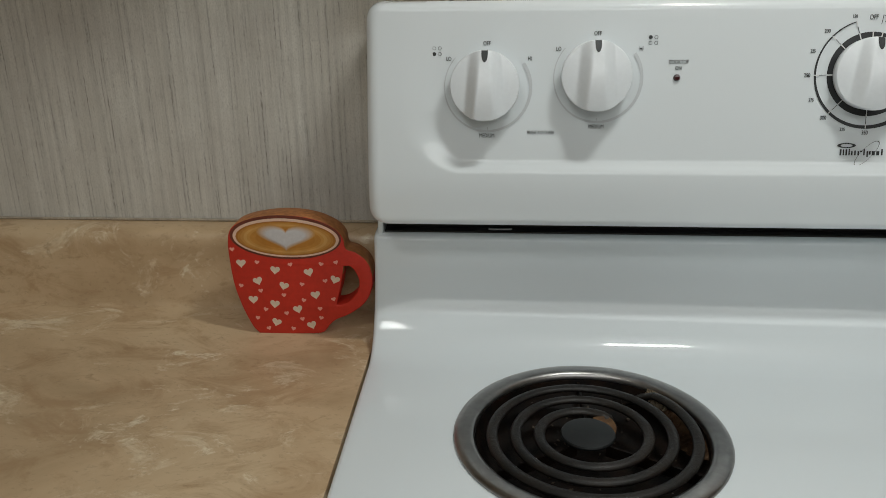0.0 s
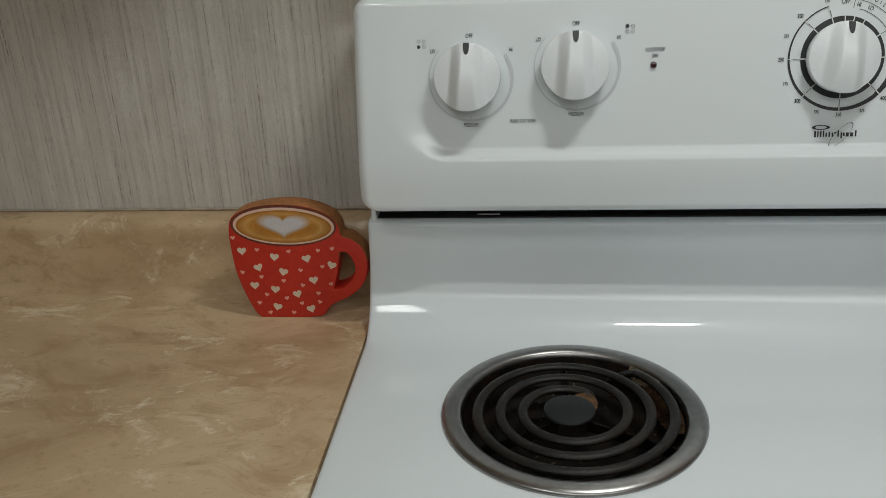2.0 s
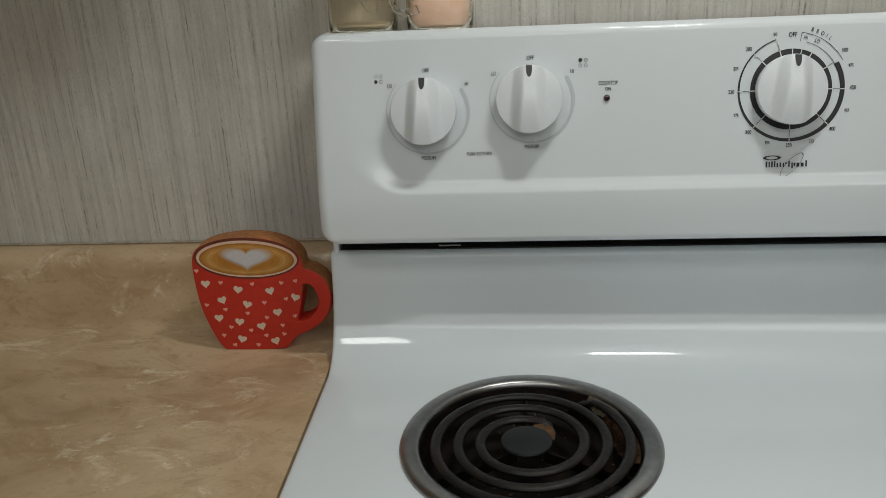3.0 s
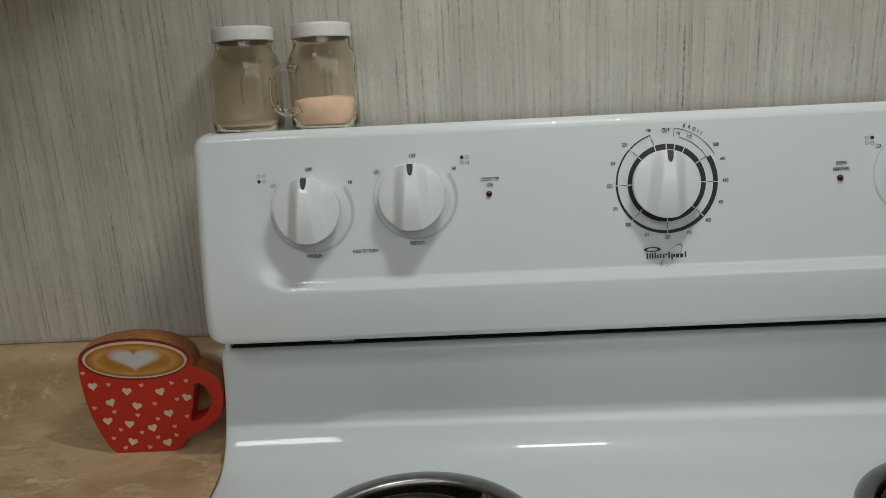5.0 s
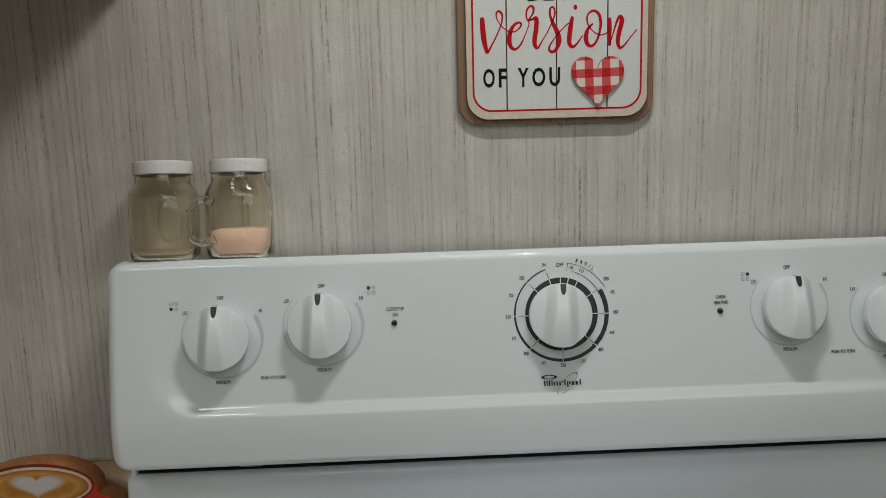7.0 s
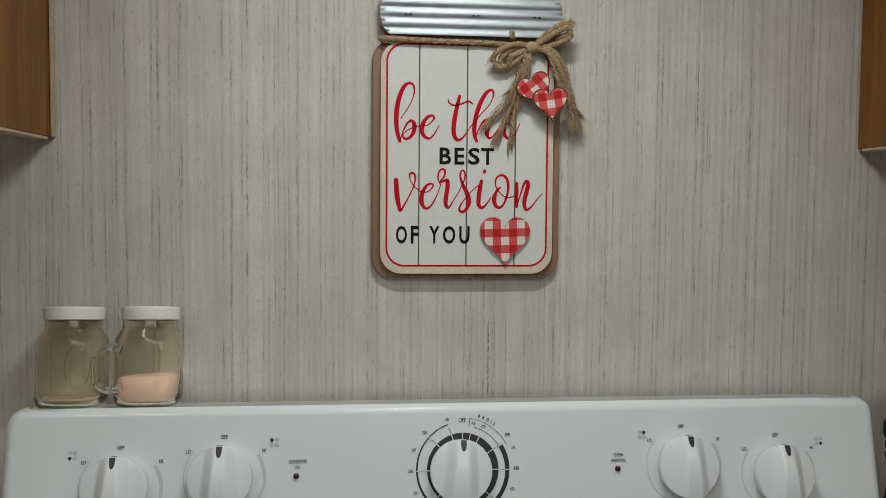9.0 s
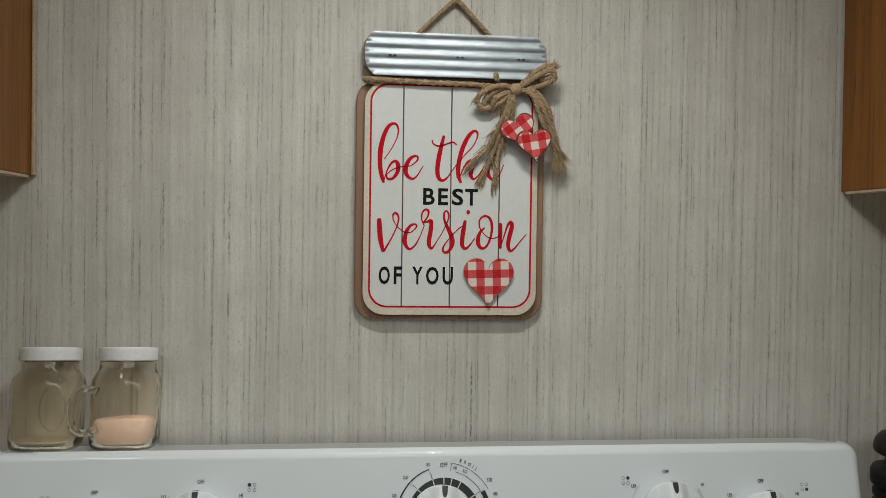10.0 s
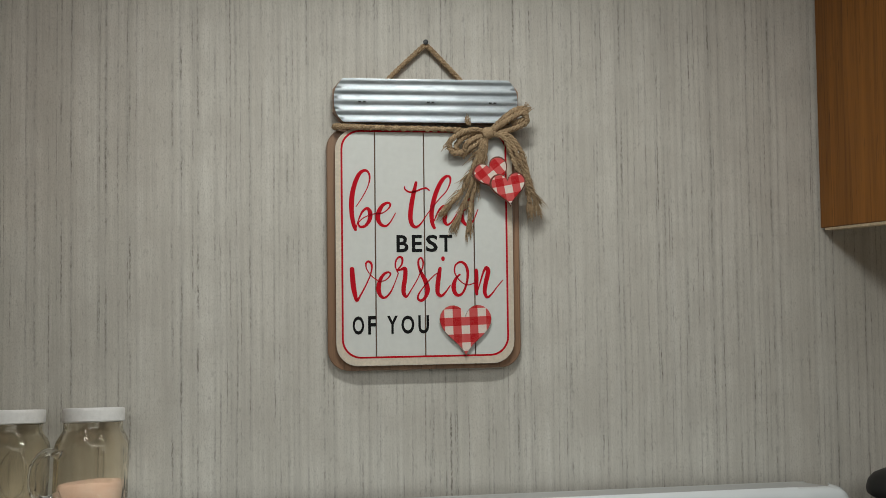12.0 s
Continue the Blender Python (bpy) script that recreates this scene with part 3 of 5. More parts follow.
def backguard_shell():
    """The backguard's front: a sloping panel sunk a little into a frame with soft edges."""
    half, top, low = 0.3775, 1.2055, 1.0345
    bm = bmesh.new()
    zs = [low + (top - low) * i / 120 for i in range(121)]
    xs = []
    for i in range(51):
        xs.append(-half + 0.075 * i / 50)
    xs += [-half + 0.075 + (2 * half - 0.15) * i / 24 for i in range(1, 24)]
    xs += [-x for x in reversed(xs[:51])]

    def front(x, z):
        # the field is sunk behind a low sill with rounded corners, and fades softly into the sides and the top
        qx, qz = abs(x) - 0.304, 1.1245 - z
        ox, oz = max(qx, 0.0), max(qz, 0.0)
        inside = 0.046 - math.hypot(ox, oz) - min(max(qx, qz), 0.0)
        turn = ox / (ox + oz + 1e-6)
        proud = (0.0040 - 0.0026 * ease(1.10, 1.19, z)) * (1 - ease(0.0, 0.0100 + 0.030 * turn, inside))
        y = panel_y(max(z, 1.080)) - proud
        if z < 1.080:
            s, bend = 1.080 - z, 0.026
            y += (-SLOPE * s + (SLOPE + 0.02) * s * s / (2 * bend)) if s < bend else (-SLOPE * bend + (SLOPE + 0.02) * bend / 2 + 0.02 * (s - bend))
        r = 0.010
        d = abs(x) - (half - r)
        if d > 0:
            y += r - math.sqrt(max(0.0, r * r - d * d))
        e = z - (top - 0.006)
        if e > 0:
            y += (0.006 - math.sqrt(max(0.0, 0.006 ** 2 - e * e))) * 1.1
        g = (low + 0.007) - z
        if g > 0:
            y += 0.007 - math.sqrt(max(0.0, 0.007 ** 2 - g * g))
        return y
    r = 0.014
    grid = []
    for z in zs:
        row = []
        for x in xs:
            xx = x
            over = max((z - (top - r)), ((low + r) - z))
            if over > 0 and abs(x) > half - 0.075:
                pull = r - math.sqrt(max(0.0, r * r - over * over))
                k = ease(half - 0.05, half, abs(x))
                xx = x - math.copysign(pull * k, x)
            row.append(bm.verts.new((xx, front(x, z), z)))
        grid.append(row)
    for a, b in zip(grid, grid[1:]):
        for i in range(len(xs) - 1):
            bm.faces.new((a[i], a[i + 1], b[i + 1], b[i]))
    edge = [grid[0][i] for i in range(len(xs))] + [grid[k][-1] for k in range(1, len(zs))] + [grid[-1][i] for i in range(len(xs) - 2, -1, -1)] + [grid[k][0] for k in range(len(zs) - 2, 0, -1)]
    # behind the lip the top slopes down towards the wall
    step = [bm.verts.new((v.co.x, -0.0865, min(v.co.z, 1.2045))) for v in edge]
    sunk_ring = [bm.verts.new((v.co.x, -0.0845, min(v.co.z, ledge_z(-0.0845)))) for v in edge]
    back = [bm.verts.new((v.co.x, -0.012, min(v.co.z, ledge_z(-0.012)))) for v in edge]
    n = len(edge)
    for a, b in ((edge, step), (step, sunk_ring), (sunk_ring, back)):
        for i in range(n):
            j = (i + 1) % n
            bm.faces.new((a[i], a[j], b[j], b[i]))
    return bm


BURNERS = ((-0.2040, -0.2370), (0.2190, -0.2370))


def cooktop_shell():
    """The enamel cooktop, coved up into a leaning riser at its back, as one swept section with soft side edges."""
    def arc(y, z, r, a0, a1):
        return [(y + r * (math.sin(radians(a)) - math.sin(radians(a0))), z + r * (math.cos(radians(a0)) - math.cos(radians(a)))) for a in range(a0, a1 + 1, 3)]
    cove = arc(-0.142, 0.9172, 0.045, 0, 51)
    cove += arc(*cove[-1], 0.100, 51, 87)[1:]
    section = [(-0.66, 0.885), (-0.668, 0.896), (-0.666, 0.908), (-0.655, 0.9150), (-0.64, 0.9170)]
    section += [(-0.60 + 0.0445 * i, 0.9172) for i in range(10)] + [(-0.155, 0.9172)] + cove
    section += [(-0.0836, 1.0000), (-0.0830, 1.0070), (-0.0808, 1.0106), (-0.076, 1.0122), (-0.070, 1.0125), (-0.05, 1.0125)]
    xs = [-0.3808, -0.3805, -0.3797, -0.3785, -0.3768] + [-0.37 + 0.74 * i / 20 for i in range(21)] + [0.3768, 0.3785, 0.3797, 0.3805, 0.3808]
    bm = bmesh.new()
    rows = []
    for x in xs:
        d = max(0.0, abs(x) - 0.3768)
        drop = 0.0040 - math.sqrt(max(0.0, 0.0040 ** 2 - d * d))
        row = []
        for i, (y, z) in enumerate(section):
            a, b = section[max(i - 1, 0)], section[min(i + 1, len(section) - 1)]
            ty, tz = b[0] - a[0], b[1] - a[1]
            k = math.hypot(ty, tz)
            row.append(bm.verts.new((x, y + tz / k * drop, z - ty / k * drop)))
        rows.append(row)
    flat = range(5, 16)
    for a, b in zip(rows, rows[1:]):
        for i in range(len(section) - 1):
            if i in flat and abs(a[0].co.x) < 0.371 and abs(b[0].co.x) < 0.371:
                continue
            bm.faces.new((a[i], a[i + 1], b[i + 1], b[i]))
    for row in (rows[0], rows[-1]):
        skirt = [bm.verts.new((v.co.x, y, 0.880)) for v, (y, z) in zip(row, section)]
        for i in range(len(section) - 1):
            bm.faces.new((row[i], row[i + 1], skirt[i + 1], skirt[i]))
    # the level field, with a round opening under each burner
    y0, y1 = section[5][0], section[16][0]
    sheet = slab([(-0.37, y0), (0.37, y0), (0.37, y1), (-0.37, y1)], 0.0004, [ellipse(0.0850, 0.0850, 64, bx, by) for bx, by in BURNERS])
    bmesh.ops.transform(sheet, matrix=Matrix.Translation((0, 0, 0.9172)) @ Matrix.Rotation(radians(-90), 4, "X"), verts=sheet.verts[:])
    me = bpy.data.meshes.new("sheet")
    sheet.to_mesh(me)
    sheet.free()
    bm.from_mesh(me)
    bpy.data.meshes.remove(me)
    return bm


KNOB_R = 0.0262


def knob_height(x, y):
    """The knob's face: a low dish whose middle rises into a grip bar along y."""
    side = max(0.0, abs(x) - (0.0044 - 0.085 * y)) / KNOB_R
    along = y / KNOB_R
    crest = 0.0252 - 0.0050 * along * along - 0.0016 * along
    dish = 0.0145 + 0.0022 * (1 - (x * x + y * y) / KNOB_R ** 2)
    g = max(0.0, 1 - side / 0.40)
    g = g * g * (3 - 2 * g)
    return dish + (crest - dish) * g


def knob_mesh():
    bm = bmesh.new()
    rings, steps = 30, 96
    rows = [[bm.verts.new((0, 0, knob_height(0, 0)))]]
    for k in range(1, rings + 1):
        r = KNOB_R * (k / rings) ** 0.9 * 0.985
        rows.append([bm.verts.new((r * math.cos(a), r * math.sin(a), knob_height(r * math.cos(a), r * math.sin(a)))) for a in (2 * math.pi * i / steps for i in range(steps))])
    for dr, drop in ((1.0, 0.0012), (1.006, 0.003), (0.985, 0.9), (0.80, 1.0)):
        row = []
        for i in range(steps):
            a = 2 * math.pi * i / steps
            x, y = KNOB_R * math.cos(a), KNOB_R * math.sin(a)
            z = knob_height(x, y)
            row.append(bm.verts.new((x * dr, y * dr, max(0.0004, z - drop if drop < 0.5 else (0.0060 if drop < 0.95 else 0.0004)))))
        rows.append(row)
    for a, b in zip(rows, rows[1:]):
        for i in range(steps):
            j = (i + 1) % steps
            bm.faces.new((a[0], b[i], b[j]) if len(a) == 1 else (a[i], a[j], b[j], b[i]))
    return bm


def knob_mark():
    """The pointer's paint, lying on the upper end of the grip."""
    bm = bmesh.new()
    rows = []
    for i in range(12):
        k = i / 11
        y = KNOB_R * 0.985 - 0.0088 * k
        half = 0.0024 * math.sqrt(max(0.03, 1 - k ** 3))
        rows.append([bm.verts.new((x, y, knob_height(x, y) + 0.0003)) for x in (-half, -half / 2, 0, half / 2, half)])
    y = KNOB_R * 1.007
    rows.insert(0, [bm.verts.new((x, y + 0.0002, knob_height(x, y) - 0.006)) for x in (-0.0024, -0.0012, 0, 0.0012, 0.0024)])
    for a, b in zip(rows, rows[1:]):
        for i in range(4):
            bm.faces.new((a[i], a[i + 1], b[i + 1], b[i]))
    return bm


def arc_band(r0, r1, a0, a1, steps=60, w0=None, thick=0.00025):
    """A printed arc on the panel; angles in degrees clockwise from the top; w0: the width it begins with."""
    bm = bmesh.new()
    prev = None
    for i in range(steps + 1):
        k = i / steps
        a = radians(a0 + (a1 - a0) * k)
        inner = r0 if w0 is None else r1 - (w0 + (r1 - r0 - w0) * k)
        now = [bm.verts.new((r * math.sin(a), r * math.cos(a), thick)) for r in (inner, r1)]
        if prev:
            bm.faces.new((prev[0], prev[1], now[1], now[0]))
        prev = now
    return bm


def disc(r, steps=16, z=0.00025):
    bm = bmesh.new()
    bmesh.ops.create_circle(bm, cap_ends=True, radius=r, segments=steps, matrix=Matrix.Translation((0, 0, z)))
    return bm


def placed(ob, m):
    ob.matrix_basis = m
    return ob


def build_range():
    stove = empty("electric_range", (0, 0, 0))
    tagged(stove, "white enamel electric coil range with a knob backguard against the wall", "range")
    autosmooth(part("backguard", backguard_shell(), PANEL, stove, "white backguard with a sunken sloping control panel"), 60)
    autosmooth(part("cooktop", cooktop_shell(), ENAMEL, stove, "glossy white enamel cooktop coved up at the back"), 50)
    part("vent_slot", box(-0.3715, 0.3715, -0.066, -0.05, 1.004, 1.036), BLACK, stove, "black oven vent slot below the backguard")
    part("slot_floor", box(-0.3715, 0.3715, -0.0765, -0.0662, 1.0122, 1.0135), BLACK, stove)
    part("end_cap", box(-0.3772, -0.3725, -0.079, -0.03, 1.010, 1.036, 0.001, 1), PANEL, stove)
    part("end_cap", box(0.3725, 0.3772, -0.079, -0.03, 1.010, 1.036, 0.001, 1), PANEL, stove)
    part("vent_tab", box(-0.282, -0.262, -0.080, -0.0775, 1.0160, 1.0175, 0.0005, 1), CHROME, stove, "small bent metal tab in the vent slot")
    part("oven_body", box(-0.378, 0.378, -0.62, -0.045, 0.05, 0.872, 0.004), ENAMEL, stove)
    part("oven_door", box(-0.372, 0.372, -0.66, -0.622, 0.2, 0.84, 0.008), ENAMEL, stove)
    part("door_handle", tube([(-0.3, -0.70, 0.8), (0.3, -0.70, 0.8)], 0.012, 12), KNOB, stove, smooth=True)
    part("drawer", box(-0.372, 0.372, -0.65, -0.622, 0.06, 0.19, 0.006), ENAMEL, stove)
    part("plinth", box(-0.36, 0.36, -0.58, -0.06, 0.0, 0.0495), BLACK, stove)
    ink = lambda name, text, size, x, z, **k: lettering(name, text, size * 0.88, INK, stove, on_panel(x, z), squeeze=k.pop("squeeze", 0.72), **k)

    # knobs with their printed scales
    for x, z, icon, spot in ((-0.2822, 1.1425, (-0.3215, 1.1695), 2), (-0.1985, 1.1495, (-0.1581, 1.1770), 0),
                             (0.1965, 1.1515, (0.1593, 1.1774), 1), (0.2825, 1.1425, (0.3214, 1.1696), 3)):
        knob = autosmooth(part("knob", knob_mesh(), KNOB, stove, "round white plastic knob with a raised grip bar"), 38)
        placed(knob, on_panel(x - (0.0022 if x < 0 else 0.0), z + (0.0012 if x < 0 else 0.0)))
        part("pointer_mark", knob_mark(), INK, knob, "dark pointer mark on the grip")
        scale = placed(part("printed_scale", arc_band(0.0312, 0.0340, -312, -56, 70, 0.0005), PALE, stove, "pale grey tapering arc printed round the knob"), on_panel(x, z))
        scale.matrix_basis = on_panel(x, z) @ Matrix.Rotation(math.pi, 4, "Y") @ Matrix.Translation((0, 0, -0.0005))
        ink("printed_word", "OFF", 0.0052, x - 0.0010, z + 0.0325)
        ink("printed_word", "LO", 0.0050, x - 0.0302, z + 0.0213)
        ink("printed_word", "HI", 0.0050, x + 0.0318, z + 0.0213)
        ink("printed_word", "MEDIUM", 0.0050, x - 0.0005, z - 0.0360)
        placed(part("printed_tick", arc_band(0.0300, 0.0335, -0.6, 0.6, 2), PALE, stove), on_panel(x, z, 0.0004, 180))
        for k in range(4):
            ix, iz = icon[0] + (k % 2 - 0.5) * 0.0042, icon[1] - (k // 2 - 0.5) * 0.0042
            if k == spot:
                placed(part("burner_dot", disc(0.0015), INK, stove), on_panel(ix, iz))
            else:
                placed(part("burner_ring", arc_band(0.0011, 0.0014, 0, 360, 16), INK, stove), on_panel(ix, iz))
    ink("printed_word", "PUSH TO TURN", 0.0046, -0.2412, 1.1089)
    ink("printed_word", "PUSH TO TURN", 0.0046, 0.2419, 1.1120)
    for x, words in ((-0.1392, ("COOKTOP", "ON")), (0.1372, ("OVEN", "HEATING"))):
        ink("printed_word", words[0], 0.0048, x + 0.0006, 1.1611)
        ink("printed_word", words[1], 0.0048, x + 0.0006, 1.1565)
        lamp = autosmooth(part("signal_lamp", lathe([(0.0026, 0.0), (0.0026, 0.0006), (0.0019, 0.0016), (0.0, 0.0020)], 20), LENS, stove, "small dark red signal lamp"))
        placed(lamp, on_panel(x - 0.0004, 1.1497))

    # the oven dial
    cx, cz = 0.0012, 1.1520
    dial = autosmooth(part("oven_dial", knob_mesh(), KNOB, stove, "round white oven temperature dial"), 38)
    placed(dial, on_panel(cx - 0.0028, cz, 0.0003, -4))
    part("pointer_mark", knob_mark(), INK, dial, "dark pointer mark on the grip")
    placed(part("dial_ring", arc_band(0.0240, 0.0308, 0, 360, 80), INK, stove, "dark printed ring round the dial"), on_panel(cx, cz, 0.0002))
    placed(part("dial_scale", arc_band(0.0362, 0.0402, 342, 60, 110, 0.0007), INK, stove, "dark printed temperature arc that swells with the heat"), on_panel(cx, cz, 0.0002))
    placed(part("broil_arc", arc_band(0.0430, 0.0434, 9, 61, 30), INK, stove), on_panel(cx, cz, 0.0002))
    placed(part("broil_arc", arc_band(0.0366, 0.0370, 16, 137, 50), INK, stove), on_panel(cx, cz, 0.0002))
    placed(part("broil_arc", arc_band(0.0366, 0.0434, 8.6, 9.2, 2), INK, stove), on_panel(cx, cz, 0.0002))
    for a in (-18, -46, -91, -136, 180, 134, 91, 58, 28, 13, 0):
        placed(part("scale_tick", arc_band(0.0240, 0.0312, a - 0.8, a + 0.8, 2), TICK, stove), on_panel(cx, cz, 0.0006))
        if a not in (0, 13, 28):
            placed(part("scale_tick", arc_band(0.0312, 0.0366, a - 0.35, a + 0.35, 2), INK, stove), on_panel(cx, cz, 0.0004))
            placed(part("scale_tick", arc_band(0.0364, 0.0400, a - 0.6, a + 0.6, 2), TICK, stove), on_panel(cx, cz, 0.0006))
    for a, r, text, size in ((0, 0.0412, "OFF", 0.0058), (-18, 0.0440, "150", 0.0040), (-46, 0.0452, "200", 0.0047), (-68, 0.0452, "225", 0.0041), (-91, 0.0450, "250", 0.0049),
                             (-115, 0.0450, "275", 0.0041), (-136, 0.0448, "300", 0.0049), (-158, 0.0440, "325", 0.0041), (180, 0.0432, "350", 0.0049),
                             (157, 0.0440, "375", 0.0041), (134, 0.0450, "400", 0.0049), (112, 0.0458, "425", 0.0041), (90, 0.0462, "450", 0.0049), (69, 0.0472, "475", 0.0041), (54, 0.0482, "500", 0.0049)):
        s, c = math.sin(radians(a)), math.cos(radians(a))
        ink("printed_number" if text != "OFF" else "printed_word", text, size, cx + r * s, cz + r * c * 0.98)
    for a, r, text, size in ((14, 0.0398, "HI", 0.0042), (27, 0.0402, "LO", 0.0042), (18, 0.0468, "B", 0.0043), (23, 0.0468, "R", 0.0043), (28, 0.0468, "O", 0.0043), (32.5, 0.0468, "I", 0.0043), (36.5, 0.0468, "L", 0.0043)):
        s, c = math.sin(radians(a)), math.cos(radians(a))
        lettering("printed_word", text, size, INK, stove, on_panel(cx + r * s, cz + r * c * 0.98, 0.0003, -a), squeeze=0.75)

    # the maker's mark as plain shapes
    for dx, w, h, dz in ((-0.0160, 0.0013, 0.0046, 0.0), (-0.0139, 0.0010, 0.0044, 0.0), (-0.0118, 0.0012, 0.0046, 0.0), (-0.0097, 0.0010, 0.0048, 0.0002), (-0.0077, 0.0011, 0.0032, -0.0006),
                         (-0.0054, 0.0011, 0.0036, -0.0004), (-0.0030, 0.0011, 0.0033, -0.0006), (-0.0011, 0.0016, 0.0010, 0.0008), (0.0012, 0.0011, 0.0048, 0.0002), (0.0036, 0.0011, 0.0046, -0.0012),
                         (0.0054, 0.0013, 0.0026, -0.0004), (0.0080, 0.0022, 0.0031, -0.0006), (0.0112, 0.0022, 0.0031, -0.0006), (0.0142, 0.0012, 0.0048, 0.0002)):
        bm = bmesh.new()
        bmesh.ops.create_grid(bm, x_segments=1, y_segments=1, size=0.5)
        for v in bm.verts:
            v.co = (v.co.x * w, v.co.y * h, 0.00025)
        placed(part("maker_mark", bm, INK, stove, "plain dark printed mark"), on_panel(0.0008 + dx, 1.0953 + dz))
    bm = arc_band(0.0022, 0.0034, 0, 360, 30)
    bmesh.ops.scale(bm, vec=(2.0, 0.55, 1), verts=bm.verts[:])
    placed(part("maker_oval", bm, INK, stove), on_panel(-0.0112, 1.1003))
    bm = arc_band(0.0102, 0.0107, 0, 360, 40)
    bmesh.ops.scale(bm, vec=(0.38, 1.15, 1), verts=bm.verts[:])
    placed(part("maker_ring", bm, INK, stove), on_panel(0.0040, 1.0945, 0.0003, -42))
    return stove


def coil_burner(x, y, turn):
    """A drip pan with its ring, and a spiral element with bracket and disc, resting in the cooktop."""
    z0 = 0.9172
    top = empty("coil_burner", (x, y, z0))
    top.scale = (1.022, 1.022, 1.022)
    tagged(top, "electric coil burner with a burnt drip pan and chrome ring", "burner", "burners on the cooktop")
    autosmooth(part("trim_ring", lathe([(0.0962, 0.0003), (0.0964, 0.0016), (0.0950, 0.0031), (0.0915, 0.0040), (0.0865, 0.0042), (0.0835, 0.0036), (0.0818, 0.0020), (0.0812, -0.0010)], 96), CHROME, top, "worn chrome trim ring of the drip pan"), 60)
    autosmooth(part("drip_bowl", lathe([(0.0811, -0.0012), (0.0800, -0.006), (0.076, -0.014), (0.066, -0.022), (0.045, -0.027), (0.022, -0.0285), (0.0, -0.0285)], 72), BURNT, top, "blackened drip bowl with baked-on grease"))
    hub = Vector((-0.0024, -0.0042, -0.0012))
    spiral = []
    turns, r1, r0 = -2.93, 0.0768, 0.0285
    steps = 190
    for i in range(steps + 1):
        k = i / steps
        a = radians(turn) + 2 * math.pi * turns * k
        r = r1 - (r1 - r0) * k
        spiral.append((r * math.cos(a), r * math.sin(a), 0.0050))
    a0 = radians(turn)
    lead = [(0.0775 * math.cos(a0 + c), 0.0775 * math.sin(a0 + c), z) for c, z in ((0.42, -0.012), (0.26, -0.002), (0.11, 0.0040))]
    a1 = a0 + 2 * math.pi * turns
    tail = [(r0 * 0.98 * math.cos(a1 - 0.18), r0 * 0.98 * math.sin(a1 - 0.18), 0.0045), (r0 * 0.96 * math.cos(a1 - 0.38), r0 * 0.96 * math.sin(a1 - 0.38), -0.002)]
    autosmooth(part("heating_coil", tube(lead + spiral + tail, 0.0041, 12, 0.62), COIL, top, "dull dark grey spiral heating element"), 60).location = hub
    autosmooth(part("centre_disc", lathe([(0.0, 0.0034), (0.0168, 0.0034), (0.0186, 0.0042), (0.0190, 0.0056), (0.0184, 0.0067), (0.0168, 0.0072), (0.0, 0.0074)], 48), DISC, top, "dark metal disc in the middle of the coil")).location = hub
    for i in range(3):
        arm = part("support_arm", box(0.012, 0.0805, -0.0009, 0.0009, -0.0120, -0.0035), BURNT, top)
        arm.matrix_basis = Matrix.Rotation(radians(turn - 68 + 120 * i), 4, "Z")
    rng = random.Random(int(x * 1000) + 7)
    bm = bmesh.new()
    for _ in range(110):
        a, r = rng.uniform(0, 2 * math.pi), rng.uniform(0.02, 0.078)
        depth = -0.0282 + max(0, r - 0.04) ** 2 * 10
        m = Matrix.Translation((r * math.cos(a), r * math.sin(a), depth + 0.001)) @ Euler((rng.uniform(-.6, .6), rng.uniform(-.6, .6), a)).to_matrix().to_4x4()
        s = rng.uniform(0.0006, 0.0021)
        bmesh.ops.create_icosphere(bm, subdivisions=1, radius=s, matrix=m @ Matrix.Diagonal((1, rng.uniform(.4, 1), rng.uniform(.25, .6), 1)))
    crumbs = part("burnt_crumbs", bm, CRUMB, top, "charred food crumbs in the bowl")
    crumbs["kind"] = "stuff"
    bm = bmesh.new()
    for _ in range(46):
        a, r = rng.gauss(-1.35, 0.45), rng.uniform(0.058, 0.077)
        bmesh.ops.create_icosphere(bm, subdivisions=1, radius=rng.uniform(0.0003, 0.0011), matrix=Matrix.Translation((r * math.cos(a), r * math.sin(a), -0.0275 + max(0, r - 0.04) ** 2 * 11)) @ Matrix.Diagonal((1, rng.uniform(.3, 1), 0.4, 1)))
    ashes = part("pale_ash", bm, ASHES, top, "pale ash specks at the front of the bowl")
    ashes["kind"] = "stuff"
    # baked scale peeling off the bowl's wall, a pale piece and a rusty one
    for name, a1_, a2_, lo, hi, z1, material, label in (("peeling_scale", a0 + 0.22, a0 - 0.16, 0.0690, 0.0795, 0.0022, ASH, "pale flake of baked scale under the rim"),
                                                  ("rust_crust", a0 + 0.02, a0 - 0.95, 0.0640, 0.0798, -0.0030, RUST, "flaking rusty crust along the bowl's wall")):
        leaf = bmesh.new()
        prev = None
        for k in range(31):
            a = a1_ + (a2_ - a1_) * k / 30
            thin = math.sin(math.pi * min(1.0, max(0.04, k / 30))) ** 0.4
            row = []
            for q in range(5):
                rr = hi - (hi - lo) * thin * q / 4 + (rng.uniform(-0.0009, 0.0009) if q else 0)
                row.append(leaf.verts.new((rr * math.cos(a), rr * math.sin(a), z1 - 0.55 * (hi - rr) + rng.uniform(-0.0006, 0.0006))))
            if prev:
                for q in range(4):
                    leaf.faces.new((prev[q], prev[q + 1], row[q + 1], row[q]))
            prev = row
        bmesh.ops.solidify(leaf, geom=leaf.faces[:], thickness=0.0006)
